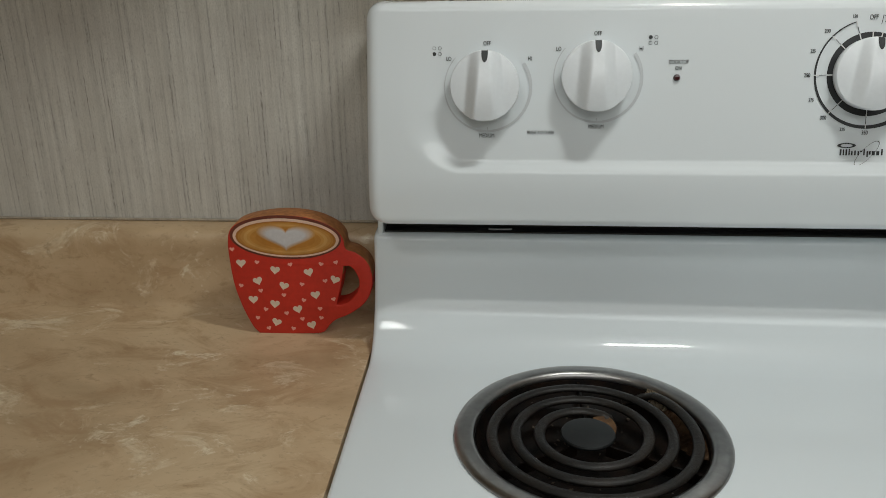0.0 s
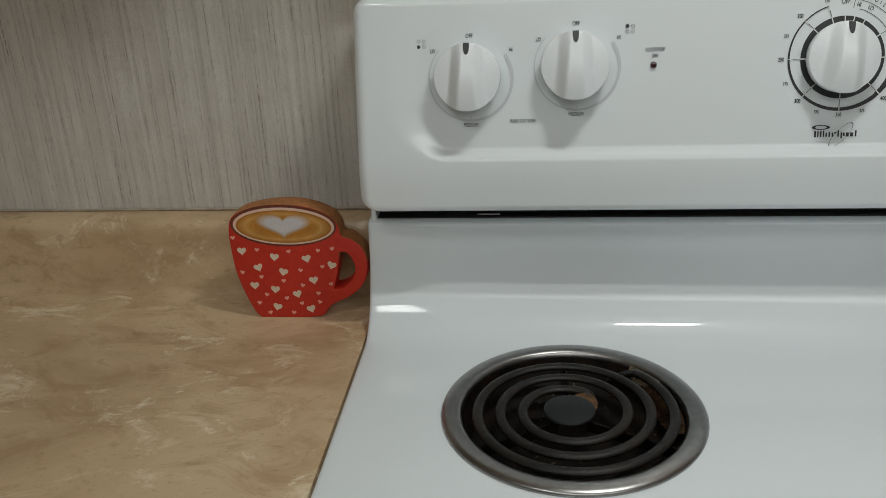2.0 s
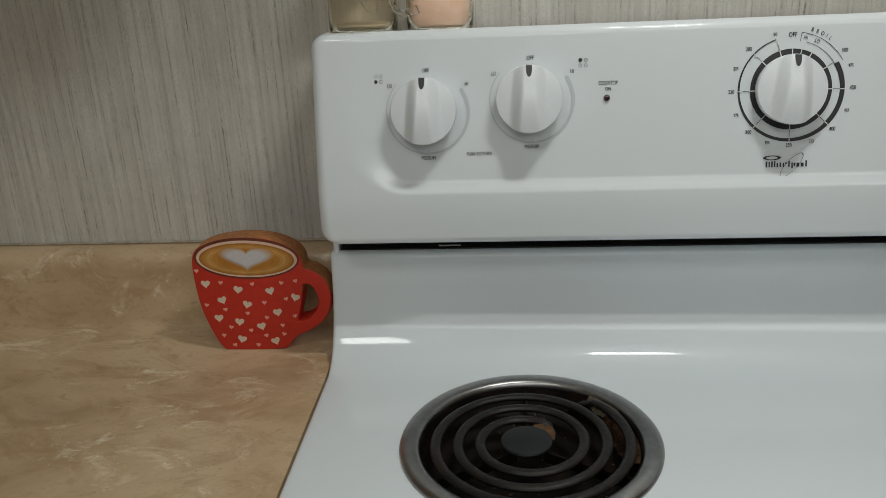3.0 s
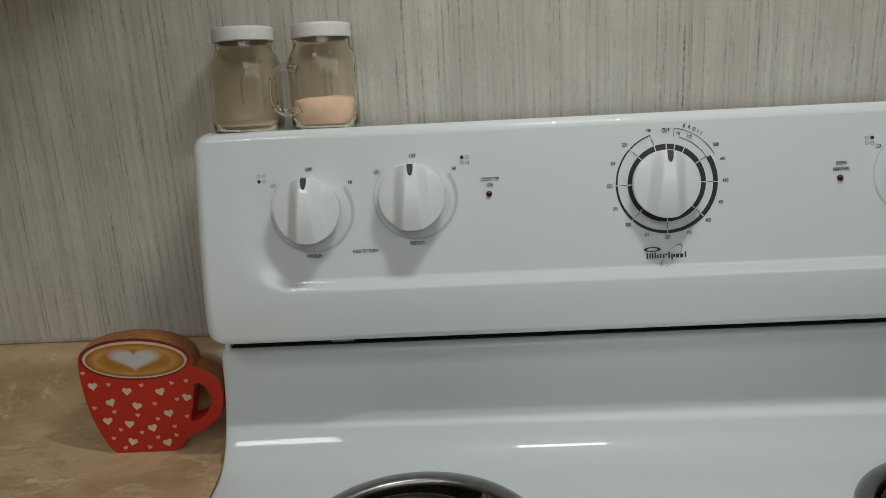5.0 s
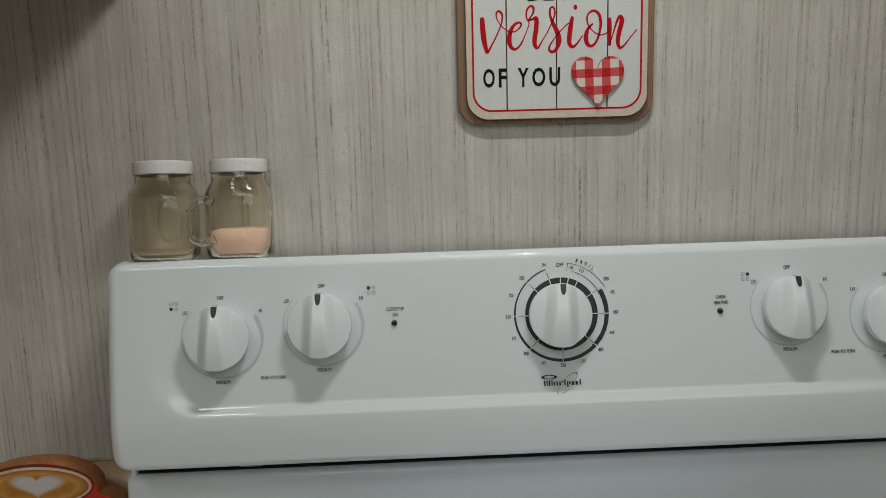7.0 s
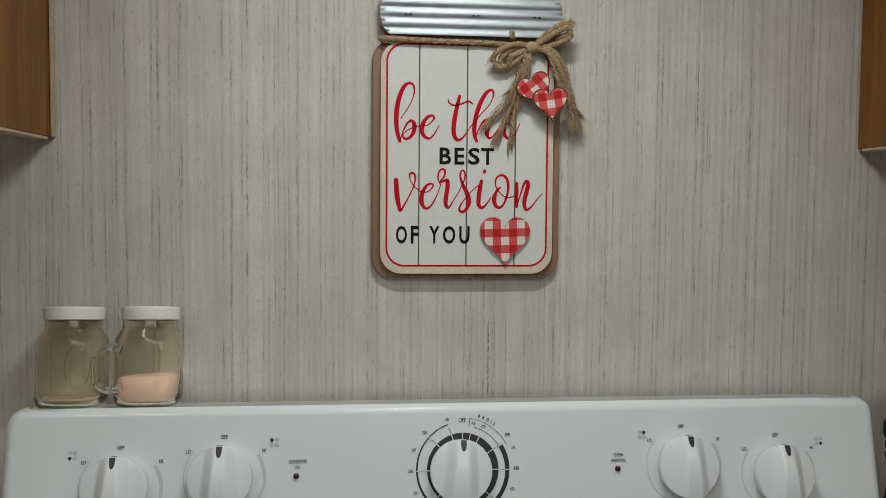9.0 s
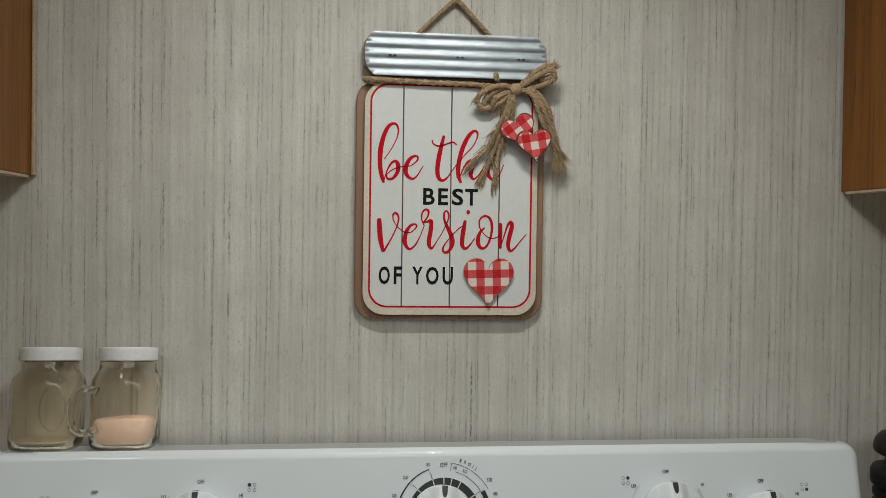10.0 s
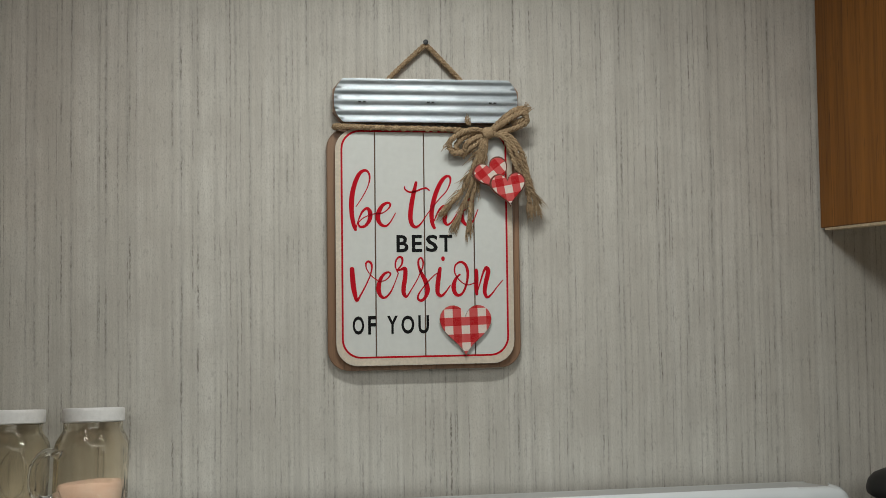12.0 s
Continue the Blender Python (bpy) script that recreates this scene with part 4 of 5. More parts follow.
        part(name, leaf, material, top, label)
    curl = ribbon([(0, 0, 0.003), (0.004, 0.001, 0.006), (0.009, 0.002, 0.008), (0.014, 0.000, 0.006), (0.017, -0.003, 0.002)], 0, 0.0006)
    flake = part("charred_flake", curl, burnt_material("charred_flake", (0.07, 0.036, 0.016), (0.20, 0.11, 0.05), 0.6), top, "curled brown charred flake beside the disc")
    flake.matrix_basis = pose(0.004, 0.0165, 0.0035, -62, 12, -28)
    return top


# ---------------------------------------------------------------- the mug sign
def mug_sign():
    top = empty("mug_cutout", (MUG[0], MUG[1], MUG[2]))
    tagged(top, "red painted wooden coffee mug cutout with hearts standing on the counter", "decoration")
    outline, hole = [tuple(p) for p in glide(MUG_OUTLINE + MUG_OUTLINE[:1], 6)][:-1], [tuple(p) for p in glide(MUG_HOLE + MUG_HOLE[:1], 5)][:-1]
    bm = slab(outline, 0.022, (hole,), 0.0011)
    body = part("body", bm, [RED, EDGE], top, "red painted front with a brown wooden edge")
    for p in body.data.polygons:
        if abs(p.normal.y) < 0.5 or p.center.y > 0.02:
            p.material_index = 1 if p.center.z > 0.058 else 0
    autosmooth(body, 35)

    def layer(name, ring, y, material, label="", at=(0, 0), turn=0.0):
        ob = part(name, slab(ring, 0.0003), material, top, label)
        ob.matrix_basis = Matrix.Translation((at[0], y, at[1])) @ Matrix.Rotation(turn, 4, "Y")
        return ob
    ex, ez, rx, rz, tn = MUG_OVAL
    layer("oval_shadow", ellipse(rx * 1.05, rz * 1.13), -0.0003, DARKRED, "dark painted outline round the coffee", (ex - 0.0004, ez + 0.0004), tn)
    layer("cup_rim", ellipse(rx, rz), -0.0006, RIM, "cream painted cup rim", (ex, ez), tn)
    depth = -0.0006

    def blend(a, b, k):
        return tuple(p + (q - p) * k for p, q in zip(a, b))
    # the coffee is airbrushed: dark amber at the rim, a paler ring, amber again, then the milk
    tones = ((0.945, (0.40, 0.155, 0.022)), (0.90, (0.50, 0.22, 0.04)), (0.85, (0.56, 0.27, 0.06)), (0.79, (0.62, 0.34, 0.10)), (0.73, (0.58, 0.29, 0.065)), (0.67, (0.52, 0.23, 0.04)), (0.56, (0.48, 0.20, 0.03)))
    for i, (share, colour) in enumerate(tones):
        depth -= 0.00015
        layer("coffee" if i == 0 else "coffee_swirl", ellipse(rx * share, rz * (share - 0.06)), depth, speckled("crema_paint", colour, 0.5, 14, 0.12), "amber painted coffee" if i == 0 else "", (ex, ez - 0.0004), tn)
    for i in range(9):
        depth -= 0.00012
        size = 1.30 - 0.062 * i
        ring = [(px * 0.0400 * size, pz * 0.0205 * size) for px, pz in heart_outline(1.0, 48)]
        layer("latte_heart", ring, depth, speckled("milk_foam_paint", blend((0.52, 0.27, 0.08), (0.62, 0.60, 0.60), min(1.0, i / 7)), 0.5, 70, 0.06), "pale painted milk heart" if i == 8 else "", (ex + 0.0005, ez + 0.0004), tn)
    for points, size, material in ((BIG_HEARTS, 0.0086, HEART), (SMALL_HEARTS, 0.0043, PINK)):
        mesh = None
        for i, (hx, hz) in enumerate(points):
            turn = 0.32 * math.sin(i * 2.7)
            if mesh is None:
                ob = layer("painted_heart", heart_outline(size), -0.0003, material, "", (hx, hz), turn)
                mesh = ob.data
            else:
                ob = new("painted_heart", mesh)
                ob.parent = top
                ob.matrix_basis = Matrix.Translation((hx, -0.0003, hz)) @ Matrix.Rotation(turn, 4, "Y")
    return top


# ---------------------------------------------------------------- the jars
LEAN = 8.5


def jar(x, y, radius, neck, lid_radius, fill, fill_material, handle, label):
    """A small squarish jar of thick glass; it leans back with the sloping top of the backguard."""
    top = empty("mason_jar")
    top.matrix_world = pose(x, y, ledge_z(y) + 0.0006, -LEAN)
    tagged(top, label, "jar", "jars on the backguard")
    r, k = radius, neck

    def square(a):
        return 1.0 / (abs(math.cos(a)) ** 3 + abs(math.sin(a)) ** 3) ** (1 / 3) * 0.985

    def turned(profile):
        """Square below, round at the neck."""
        bm = lathe(profile, 72)
        for v in bm.verts:
            d = math.hypot(v.co.x, v.co.y)
            if d > 1e-6:
                f = 1 + (square(math.atan2(v.co.y, v.co.x)) - 1) * (1 - ease(0.056, 0.068, v.co.z))
                v.co.x, v.co.y = v.co.x * f, v.co.y * f
        return bm
    outer = [(0.0, 0.0012), (r * 0.60, 0.0008), (r * 0.82, 0.0), (r * 0.92, 0.0014), (r * 0.975, 0.0046), (r, 0.010), (r, 0.030), (r, 0.0555), (r * 0.985, 0.0602), (r * 0.945, 0.0638),
             (k * 1.07, 0.0668), (k * 1.015, 0.0686), (k, 0.0702), (k, 0.0835)]
    w = 0.0024
    inner = [(k - w, 0.0835), (k - w, 0.0704), (k * 1.0 - w * 0.6, 0.0676), (r * 0.945 - w, 0.0622), (r - w * 1.1, 0.0576), (r - w, 0.0540), (r - w, 0.030), (r - w, 0.012), (r * 0.93 - w, 0.0050), (r * 0.80 - w, 0.0030), (0.0, 0.0026)]
    glass = autosmooth(part("glass_body", turned(outer + inner), GLASS if handle else SMOKY, top, "clear glass jar body with rounded shoulders"), 60)
    glass.visible_shadow = False
    q = lid_radius
    autosmooth(part("lid", lathe([(0.0, 0.0837), (k - 0.001, 0.0837), (k + 0.0006, 0.0830), (k + 0.0006, 0.0760), (q - 0.0010, 0.0760), (q, 0.0768), (q, 0.0846), (q * 0.995, 0.0866), (q * 0.97, 0.0876), (q * 0.90, 0.0878), (0.0, 0.0876)], 72), LID, top, "white plastic screw lid"), 35)
    if fill > 0:
        rr = r - w - 0.0005
        heap = [(0.0, 0.0030), (rr * 0.80, 0.0035), (rr * 0.93, 0.0058), (rr, 0.0125), (rr, max(0.0127, fill - 0.002)), (rr * 0.96, fill), (rr * 0.6, fill + 0.0010), (0.0, fill + 0.0016)] if fill > 0.014 else \
               [(0.0, 0.0030), (rr * 0.78, 0.0035), (rr * 0.92, 0.0066), (rr * 0.90, 0.0080), (rr * 0.4, 0.0080), (0.0, 0.0078)]
        bm = turned(heap)
        rng = random.Random(3)
        for v in bm.verts:
            if v.co.z > fill - 0.003 and fill > 0.014:
                v.co.z += rng.uniform(-0.0006, 0.0006) + 0.0012 * math.sin(v.co.x * 70 + 1.0)
        autosmooth(part("contents", bm, fill_material, top, "pink salt filling the lower third" if fill > 0.014 else "thin layer of ground seasoning"))
    if handle:
        line = [(-r * 0.60, -0.0275, 0.0500), (-r * 0.86, -0.0300, 0.0530), (-r * 1.10, -0.0315, 0.0510), (-r * 1.27, -0.0322, 0.0430), (-r * 1.31, -0.0322, 0.0320), (-r * 1.24, -0.0318, 0.0205), (-r * 1.02, -0.0308, 0.0160), (-r * 0.78, -0.0300, 0.0165), (-r * 0.55, -0.0285, 0.0190)]
        loop = autosmooth(part("handle", tube(glide(line, 7), lambda g: 0.0031 + 0.0012 * abs(2 * g - 1) ** 3, 14, 0.9), THICK, top, "clear glass loop handle"), 60)
        loop.visible_shadow = False
    else:
        ring = [(0.0105 * math.cos(a), 0.0, 0.0185 * math.sin(a)) for a in (2 * math.pi * i / 48 for i in range(49))]
        emboss = autosmooth(part("embossed_oval", tube(ring, 0.0005, 8), GLASS, top, "embossed oval in the glass"))
        emboss.matrix_basis = Matrix.Translation((0.0125, -r * 0.972, 0.036))
    return top


# ---------------------------------------------------------------- the hanging sign
def wavy_tube(points, radius, n=8, strands=3, pitch=0.012):
    """A twisted cord: strands laid round a common line."""
    line = [Vector(p) for p in glide(points, n)]
    total, lengths = 0.0, [0.0]
    for a, b in zip(line, line[1:]):
        total += (b - a).length
        lengths.append(total)
    joined = bmesh.new()
    for s in range(strands):
        pts = []
        for i, q in enumerate(line):
            a, b = line[max(i - 1, 0)], line[min(i + 1, len(line) - 1)]
            d = (b - a).normalized()
            u = d.cross(Vector((0, 1, 0.01))).normalized()
            w = u.cross(d).normalized()
            t = 2 * math.pi * (lengths[i] / pitch + s / strands)
            pts.append(q + (u * math.cos(t) + w * math.sin(t)) * radius * 0.5)
        bm = tube(pts, radius * 0.58, 7)
        me = bpy.data.meshes.new("strand")
        bm.to_mesh(me)
        bm.free()
        joined.from_mesh(me)
        bpy.data.meshes.remove(me)
    return joined


def fray(at, direction, count, length, seed):
    """Loose fibres at the end of a cord."""
    rng = random.Random(seed)
    bm = bmesh.new()
    for _ in range(count):
        d = Vector(direction).normalized() + Vector((rng.uniform(-.24, .24), rng.uniform(-.2, .2), rng.uniform(-.2, .2)))
        p0 = Vector(at) + Vector((rng.uniform(-.0022, .0022), rng.uniform(-.0015, .0015), rng.uniform(-.002, .002)))
        ln = length * rng.uniform(0.5, 1.1)
        pts = glide([p0, p0 + d * ln * 0.5 + Vector((rng.uniform(-.001, .001), 0, rng.uniform(-.001, .001))), p0 + d * ln], 3)
        b = tube(pts, lambda k: 0.00036 * (1 - 0.5 * k), 4)
        me = bpy.data.meshes.new("fibre")
        b.to_mesh(me)
        b.free()
        bm.from_mesh(me)
        bpy.data.meshes.remove(me)
    return bm


def hanging_sign():
    # local x-z with the origin at the wall, in metres
    top = empty("wall_sign", (SIGN[0], 0.0, SIGN[1]))
    tagged(top, "white plank wall sign shaped like a jar, hung on jute cord", "sign")
    left, right, low, high, front = BOARD_BOX[0], BOARD_BOX[1], BOARD_BOX[2], BOARD_BOX[3], -0.0125
    gaps = [left, PLANKS[0], PLANKS[1], PLANKS[2], right]
    rr = 0.020
    whole = round_rect(left, right, low, high, rr, 8)
    # four planks, each cut from the rounded board
    for i in range(4):
        a, b = gaps[i] + (0.0006 if i else 0), gaps[i + 1] - (0.0006 if i < 3 else 0)
        if i == 0:
            ring = [(b, low)] + [(b, high)] + [p for p in whole if p[0] < b and p[1] > (low + high) / 2] + [p for p in whole if p[0] < b and p[1] < (low + high) / 2]
        elif i == 3:
            ring = [p for p in whole if p[0] > a and p[1] < (low + high) / 2] + [p for p in whole if p[0] > a and p[1] > (low + high) / 2] + [(a, high), (a, low)]
        else:
            ring = [(a, low), (b, low), (b, high), (a, high)]
        plank = part("plank", slab(ring, 0.0048), [BOARD, SIGNEDGE], top)
        for p in plank.data.polygons:
            p.material_index = 0 if p.normal.y < -0.5 else 1
        plank.location = (0, front, 0)
    bl, br, bb = left - 0.0080, right + 0.0074, low - 0.0048
    part("back_board", slab(round_rect(bl, br, bb, high + 0.002, 0.0195, 9), 0.0068, (), 0.0012), SIGNEDGE, top, "brown wooden back board showing round the planks").location = (0, -0.0076, 0)
    # the red border line
    ins, band, crown = 0.0050, 0.0017, high - 0.0012
    outer = round_rect(left + ins, right - ins, low + 0.0068, crown, 0.0175, 10)
    inner = round_rect(left + ins + band, right - ins - band, low + 0.0068 + band, crown - band, 0.0160, 10)
    part("border_line", slab(outer, 0.0003, (inner,)), LETTER, top, "thin red painted border").location = (0, front - 0.0003, 0)
    rim = round_rect(left + 0.0002, right - 0.0002, low + 0.0002, high - 0.0002, rr, 8)
    part("painted_margin", slab(rim, 0.0002, (outer,)), CREAM, top, "cream margin outside the red border").location = (0, front - 0.0002, 0)
    # lettering
    for strokes in BRUSH:
        for stroke in strokes:
            part("brush_letter", ribbon(stroke, front, 0.0003), LETTER, top, "red brush-script letter")
    dot = part("brush_letter", slab(ellipse(0.0017, 0.0022, 18), 0.0003), LETTER, top)
    dot.location = (DOT[0], front - 0.0003, DOT[1])
    face = Matrix.Rotation(radians(90), 4, "X")
    for text, x, z, tall, wide in CAPS:
        ob = lettering("printed_letter", text, 0.0235, LETTERB, top, Matrix.Identity(4), 0.0001, 0.00055)
        xs, ys = [v.co.x for v in ob.data.vertices], [v.co.y for v in ob.data.vertices]
        sx, sy = wide / (max(xs) - min(xs)), tall / (max(ys) - min(ys))
        ob.data.transform(Matrix.Diagonal((sx, sy, 1, 1)) @ Matrix.Translation((-(max(xs) + min(xs)) / 2, -(max(ys) + min(ys)) / 2, 0)))
        ob.matrix_basis = Matrix.Translation((x, front - 0.0002, z)) @ face
    # hearts covered with gingham
    for (x, z, w, h, turn, y, thick), material in zip(HEARTS, (gingham_material("gingham", 0.0155, 0.03), gingham_material("gingham_small", 0.0148, 0.25), gingham_material("gingham_small_two", 0.0148, 0.06))):
        ring = [(px * w * 1.0, pz * h * 1.06) for px, pz in heart_outline(1.0, 44)]
        if w < 0.04:
            edge = part("heart_back", slab([(px * 1.09, pz * 1.09) for px, pz in ring], 0.0016), DARKRED, top, "dark edge behind the small heart")
            edge.matrix_basis = Matrix.Translation((x, y + 0.0010, z)) @ Matrix.Rotation(turn, 4, "Y")
        ob = part("gingham_heart", slab(ring, thick, (), 0.0004), [material, SIGNEDGE], top, "wooden heart covered with red and white gingham")
        for p in ob.data.polygons:
            p.material_index = 0 if p.normal.y < -0.3 else 1
        ob.matrix_basis = Matrix.Translation((x, y, z)) @ Matrix.Rotation(turn, 4, "Y")
    # the corrugated metal lid
    ml, mr, mz0, mz1 = METAL
    bm = bmesh.new()
    nx, nz = 30, 72
    rows = []
    for j in range(nz + 1):
        k = j / nz
        z = mz0 + (mz1 - mz0) * k
        side = 0.0085 * abs(2 * k - 1) ** 2.6
        f = (4.25 * k + 0.30) % 1.0
        y = -0.0145 - 0.0008 * (0.5 - 0.5 * math.cos(2 * math.pi * f ** 0.75))
        rows.append([bm.verts.new((ml + side + (mr - ml - 2 * side) * i / nx, y, z)) for i in range(nx + 1)])
    for a, b in zip(rows, rows[1:]):
        for i in range(nx):
            bm.faces.new((a[i], a[i + 1], b[i + 1], b[i]))
    bmesh.ops.solidify(bm, geom=bm.faces[:], thickness=0.0006)
    autosmooth(part("metal_lid", bm, ZINC, top, "corrugated galvanised metal strip"), 80)
    part("lid_board", slab([(ml - 0.0012, mz0 + 0.01), (ml + 0.006, mz0 + 0.001), (mr - 0.006, mz0 + 0.001), (mr + 0.0012, mz0 + 0.01), (mr + 0.0012, mz1 - 0.01), (mr - 0.006, mz1 - 0.001), (ml + 0.006, mz1 - 0.001), (ml - 0.0012, mz1 - 0.01)], 0.010), SIGNEDGE, top, "dark brown board behind the metal").location = (0, -0.0115, 0)
    for k in (0.15, 0.52, 0.86):
        for d in (-0.0022, 0.0022):
            part("staple", box(-0.0013, 0.0013, -0.0172, -0.0155, -0.0005, 0.0005), NAIL, top).location = (ml + (mr - ml) * k + d, 0, mz0 + (mz1 - mz0) * 0.46)
    # cords
    nx_, nz_ = NAIL_AT
    autosmooth(part("hanging_cord", wavy_tube([(HOLES[0], -0.006, mz1 - 0.006), (HOLES[0] + 0.0158, -0.006, mz1 + 0.010), (nx_ - 0.007, -0.006, nz_ - 0.0078), (nx_, -0.006, nz_ - 0.0030), (nx_ + 0.007, -0.006, nz_ - 0.0080),
                                               (HOLES[1] - 0.0150, -0.006, mz1 + 0.010), (HOLES[1], -0.006, mz1 - 0.006)], 0.0024, 9, 3, 0.013), JUTE, top, "jute hanging cord"))
    rz = ROPE_Z
    autosmooth(part("wrapped_cord", wavy_tube([(left - 0.0005, -0.009, rz + 0.002), (left + 0.006, -0.0155, rz + 0.0018), (left + 0.05, -0.0165, rz + 0.0006), (KNOT[0] - 0.03, -0.0165, rz - 0.0006), (KNOT[0], -0.0175, KNOT[1] - 0.001)], 0.0030, 9, 3, 0.013), JUTE, top, "jute cord wrapped under the metal strip"))
    kx, kz = KNOT
    loops = (
        [(kx, -0.019, kz), (kx - 0.012, -0.022, kz + 0.003), (kx - 0.026, -0.025, kz - 0.001), (kx - 0.0365, -0.024, kz - 0.010), (kx - 0.031, -0.021, kz - 0.019), (kx - 0.017, -0.020, kz - 0.014), (kx - 0.002, -0.019, kz - 0.003)],
        [(kx, -0.018, kz + 0.001), (kx - 0.014, -0.019, kz), (kx - 0.025, -0.022, kz - 0.006), (kx - 0.030, -0.021, kz - 0.014), (kx - 0.022, -0.018, kz - 0.019), (kx - 0.008, -0.018, kz - 0.007)],
        [(kx, -0.0185, kz - 0.001), (kx - 0.010, -0.0205, kz - 0.004), (kx - 0.020, -0.023, kz - 0.010), (kx - 0.021, -0.021, kz - 0.016), (kx - 0.012, -0.019, kz - 0.011)],
        [(kx, -0.019, kz), (kx + 0.010, -0.021, kz + 0.006), (kx + 0.022, -0.024, kz + 0.014), (kx + 0.033, -0.023, kz + 0.019), (kx + 0.037, -0.021, kz + 0.011), (kx + 0.026, -0.019, kz + 0.005), (kx + 0.010, -0.019, kz + 0.0005)],
        [(kx + 0.002, -0.018, kz + 0.001), (kx + 0.013, -0.019, kz + 0.012), (kx + 0.025, -0.022, kz + 0.021), (kx + 0.034, -0.021, kz + 0.023), (kx + 0.036, -0.020, kz + 0.015), (kx + 0.024, -0.018, kz + 0.009)],
    )
    for k, points in enumerate(loops):
        part("loose_fibre", fray(points[3], Vector(points[3]) - Vector(points[2]), 12, 0.008, 131 + k), JUTE, top)
        part("loose_fibre", fray(points[1], Vector(points[2]) - Vector(points[1]), 12, 0.014, 151 + k), JUTE, top)
        autosmooth(part("bow_loop", wavy_tube(points, 0.0027, 8, 3, 0.012), JUTE, top, "loop of the jute bow"))
    tails = (
        [(kx - 0.002, -0.020, kz - 0.002), (kx - 0.008, -0.0225, kz - 0.016), (kx - 0.016, -0.0205, kz - 0.036), (kx - 0.025, -0.018, kz - 0.054), (kx - 0.036, -0.017, kz - 0.066)],
        [(kx - 0.001, -0.021, kz - 0.002), (kx - 0.005, -0.0235, kz - 0.018), (kx - 0.013, -0.0215, kz - 0.040), (kx - 0.021, -0.018, kz - 0.062), (kx - 0.0275, -0.016, kz - 0.078)],
        [(kx - 0.001, -0.0195, kz - 0.003), (kx - 0.003, -0.022, kz - 0.020), (kx - 0.010, -0.020, kz - 0.043), (kx - 0.016, -0.0175, kz - 0.064), (kx - 0.017, -0.0155, kz - 0.082)],
        [(kx + 0.004, -0.020, kz + 0.001), (kx + 0.016, -0.0225, kz - 0.006), (kx + 0.023, -0.0225, kz - 0.024), (kx + 0.033, -0.020, kz - 0.044), (kx + 0.043, -0.017, kz - 0.056)],
        [(kx + 0.003, -0.019, kz), (kx + 0.020, -0.0205, kz - 0.002), (kx + 0.032, -0.0205, kz - 0.018), (kx + 0.039, -0.018, kz - 0.042), (kx + 0.045, -0.015, kz - 0.062)],
        [(kx + 0.003, -0.0185, kz - 0.001), (kx + 0.018, -0.020, kz - 0.004), (kx + 0.028, -0.0205, kz - 0.021), (kx + 0.036, -0.0185, kz - 0.043), (kx + 0.040, -0.0155, kz - 0.064)],
    )
    for i, points in enumerate(tails):
        autosmooth(part("bow_tail", wavy_tube(points, 0.0022, 8, 3, 0.015), JUTE, top, "hanging end of the jute bow"))
        d = Vector(points[-1]) - Vector(points[-2])
        part("frayed_end", fray(points[-1], d, 44, 0.016, 11 + i), JUTE, top)
        part("loose_fibre", fray(points[2], d, 22, 0.017, 51 + i), JUTE, top)
        part("loose_fibre", fray(points[1], d, 16, 0.015, 71 + i), JUTE, top)
        part("loose_fibre", fray(points[3], d, 20, 0.015, 91 + i), JUTE, top)
    knot = lathe([(0.0, -0.0058), (0.0040, -0.005), (0.0058, -0.002), (0.0060, 0.001), (0.0044, 0.0045), (0.0, 0.0058)], 20)
    ob = autosmooth(part("knot", knot, JUTE, top, "tight knot of the bow"))
    ob.matrix_basis = Matrix.Translation((kx, -0.0205, kz)) @ Matrix.Rotation(radians(72), 4, "Y")
    part("frayed_end", fray((kx - 0.0175, -0.018, kz + 0.009), (-0.1, -0.2, 1), 30, 0.007, 31), JUTE, top)
    part("frayed_end", fray((kx + 0.036, -0.021, kz + 0.020), (0.2, -0.1, 0.6), 22, 0.007, 33), JUTE, top)
    nail = autosmooth(link("nail", lathe([(0.0, 0.0), (0.0012, 0.0), (0.0012, 0.0085), (0.0024, 0.0088), (0.0024, 0.0097), (0.0, 0.0100)], 14), NAIL))
    tagged(nail, "small dark nail in the wall holding the cord", "nail")
    nail.matrix_basis = Matrix.Translation((SIGN[0] + nx_, 0.0, SIGN[1] + nz_)) @ Matrix.Rotation(radians(90), 4, "X")
    return top


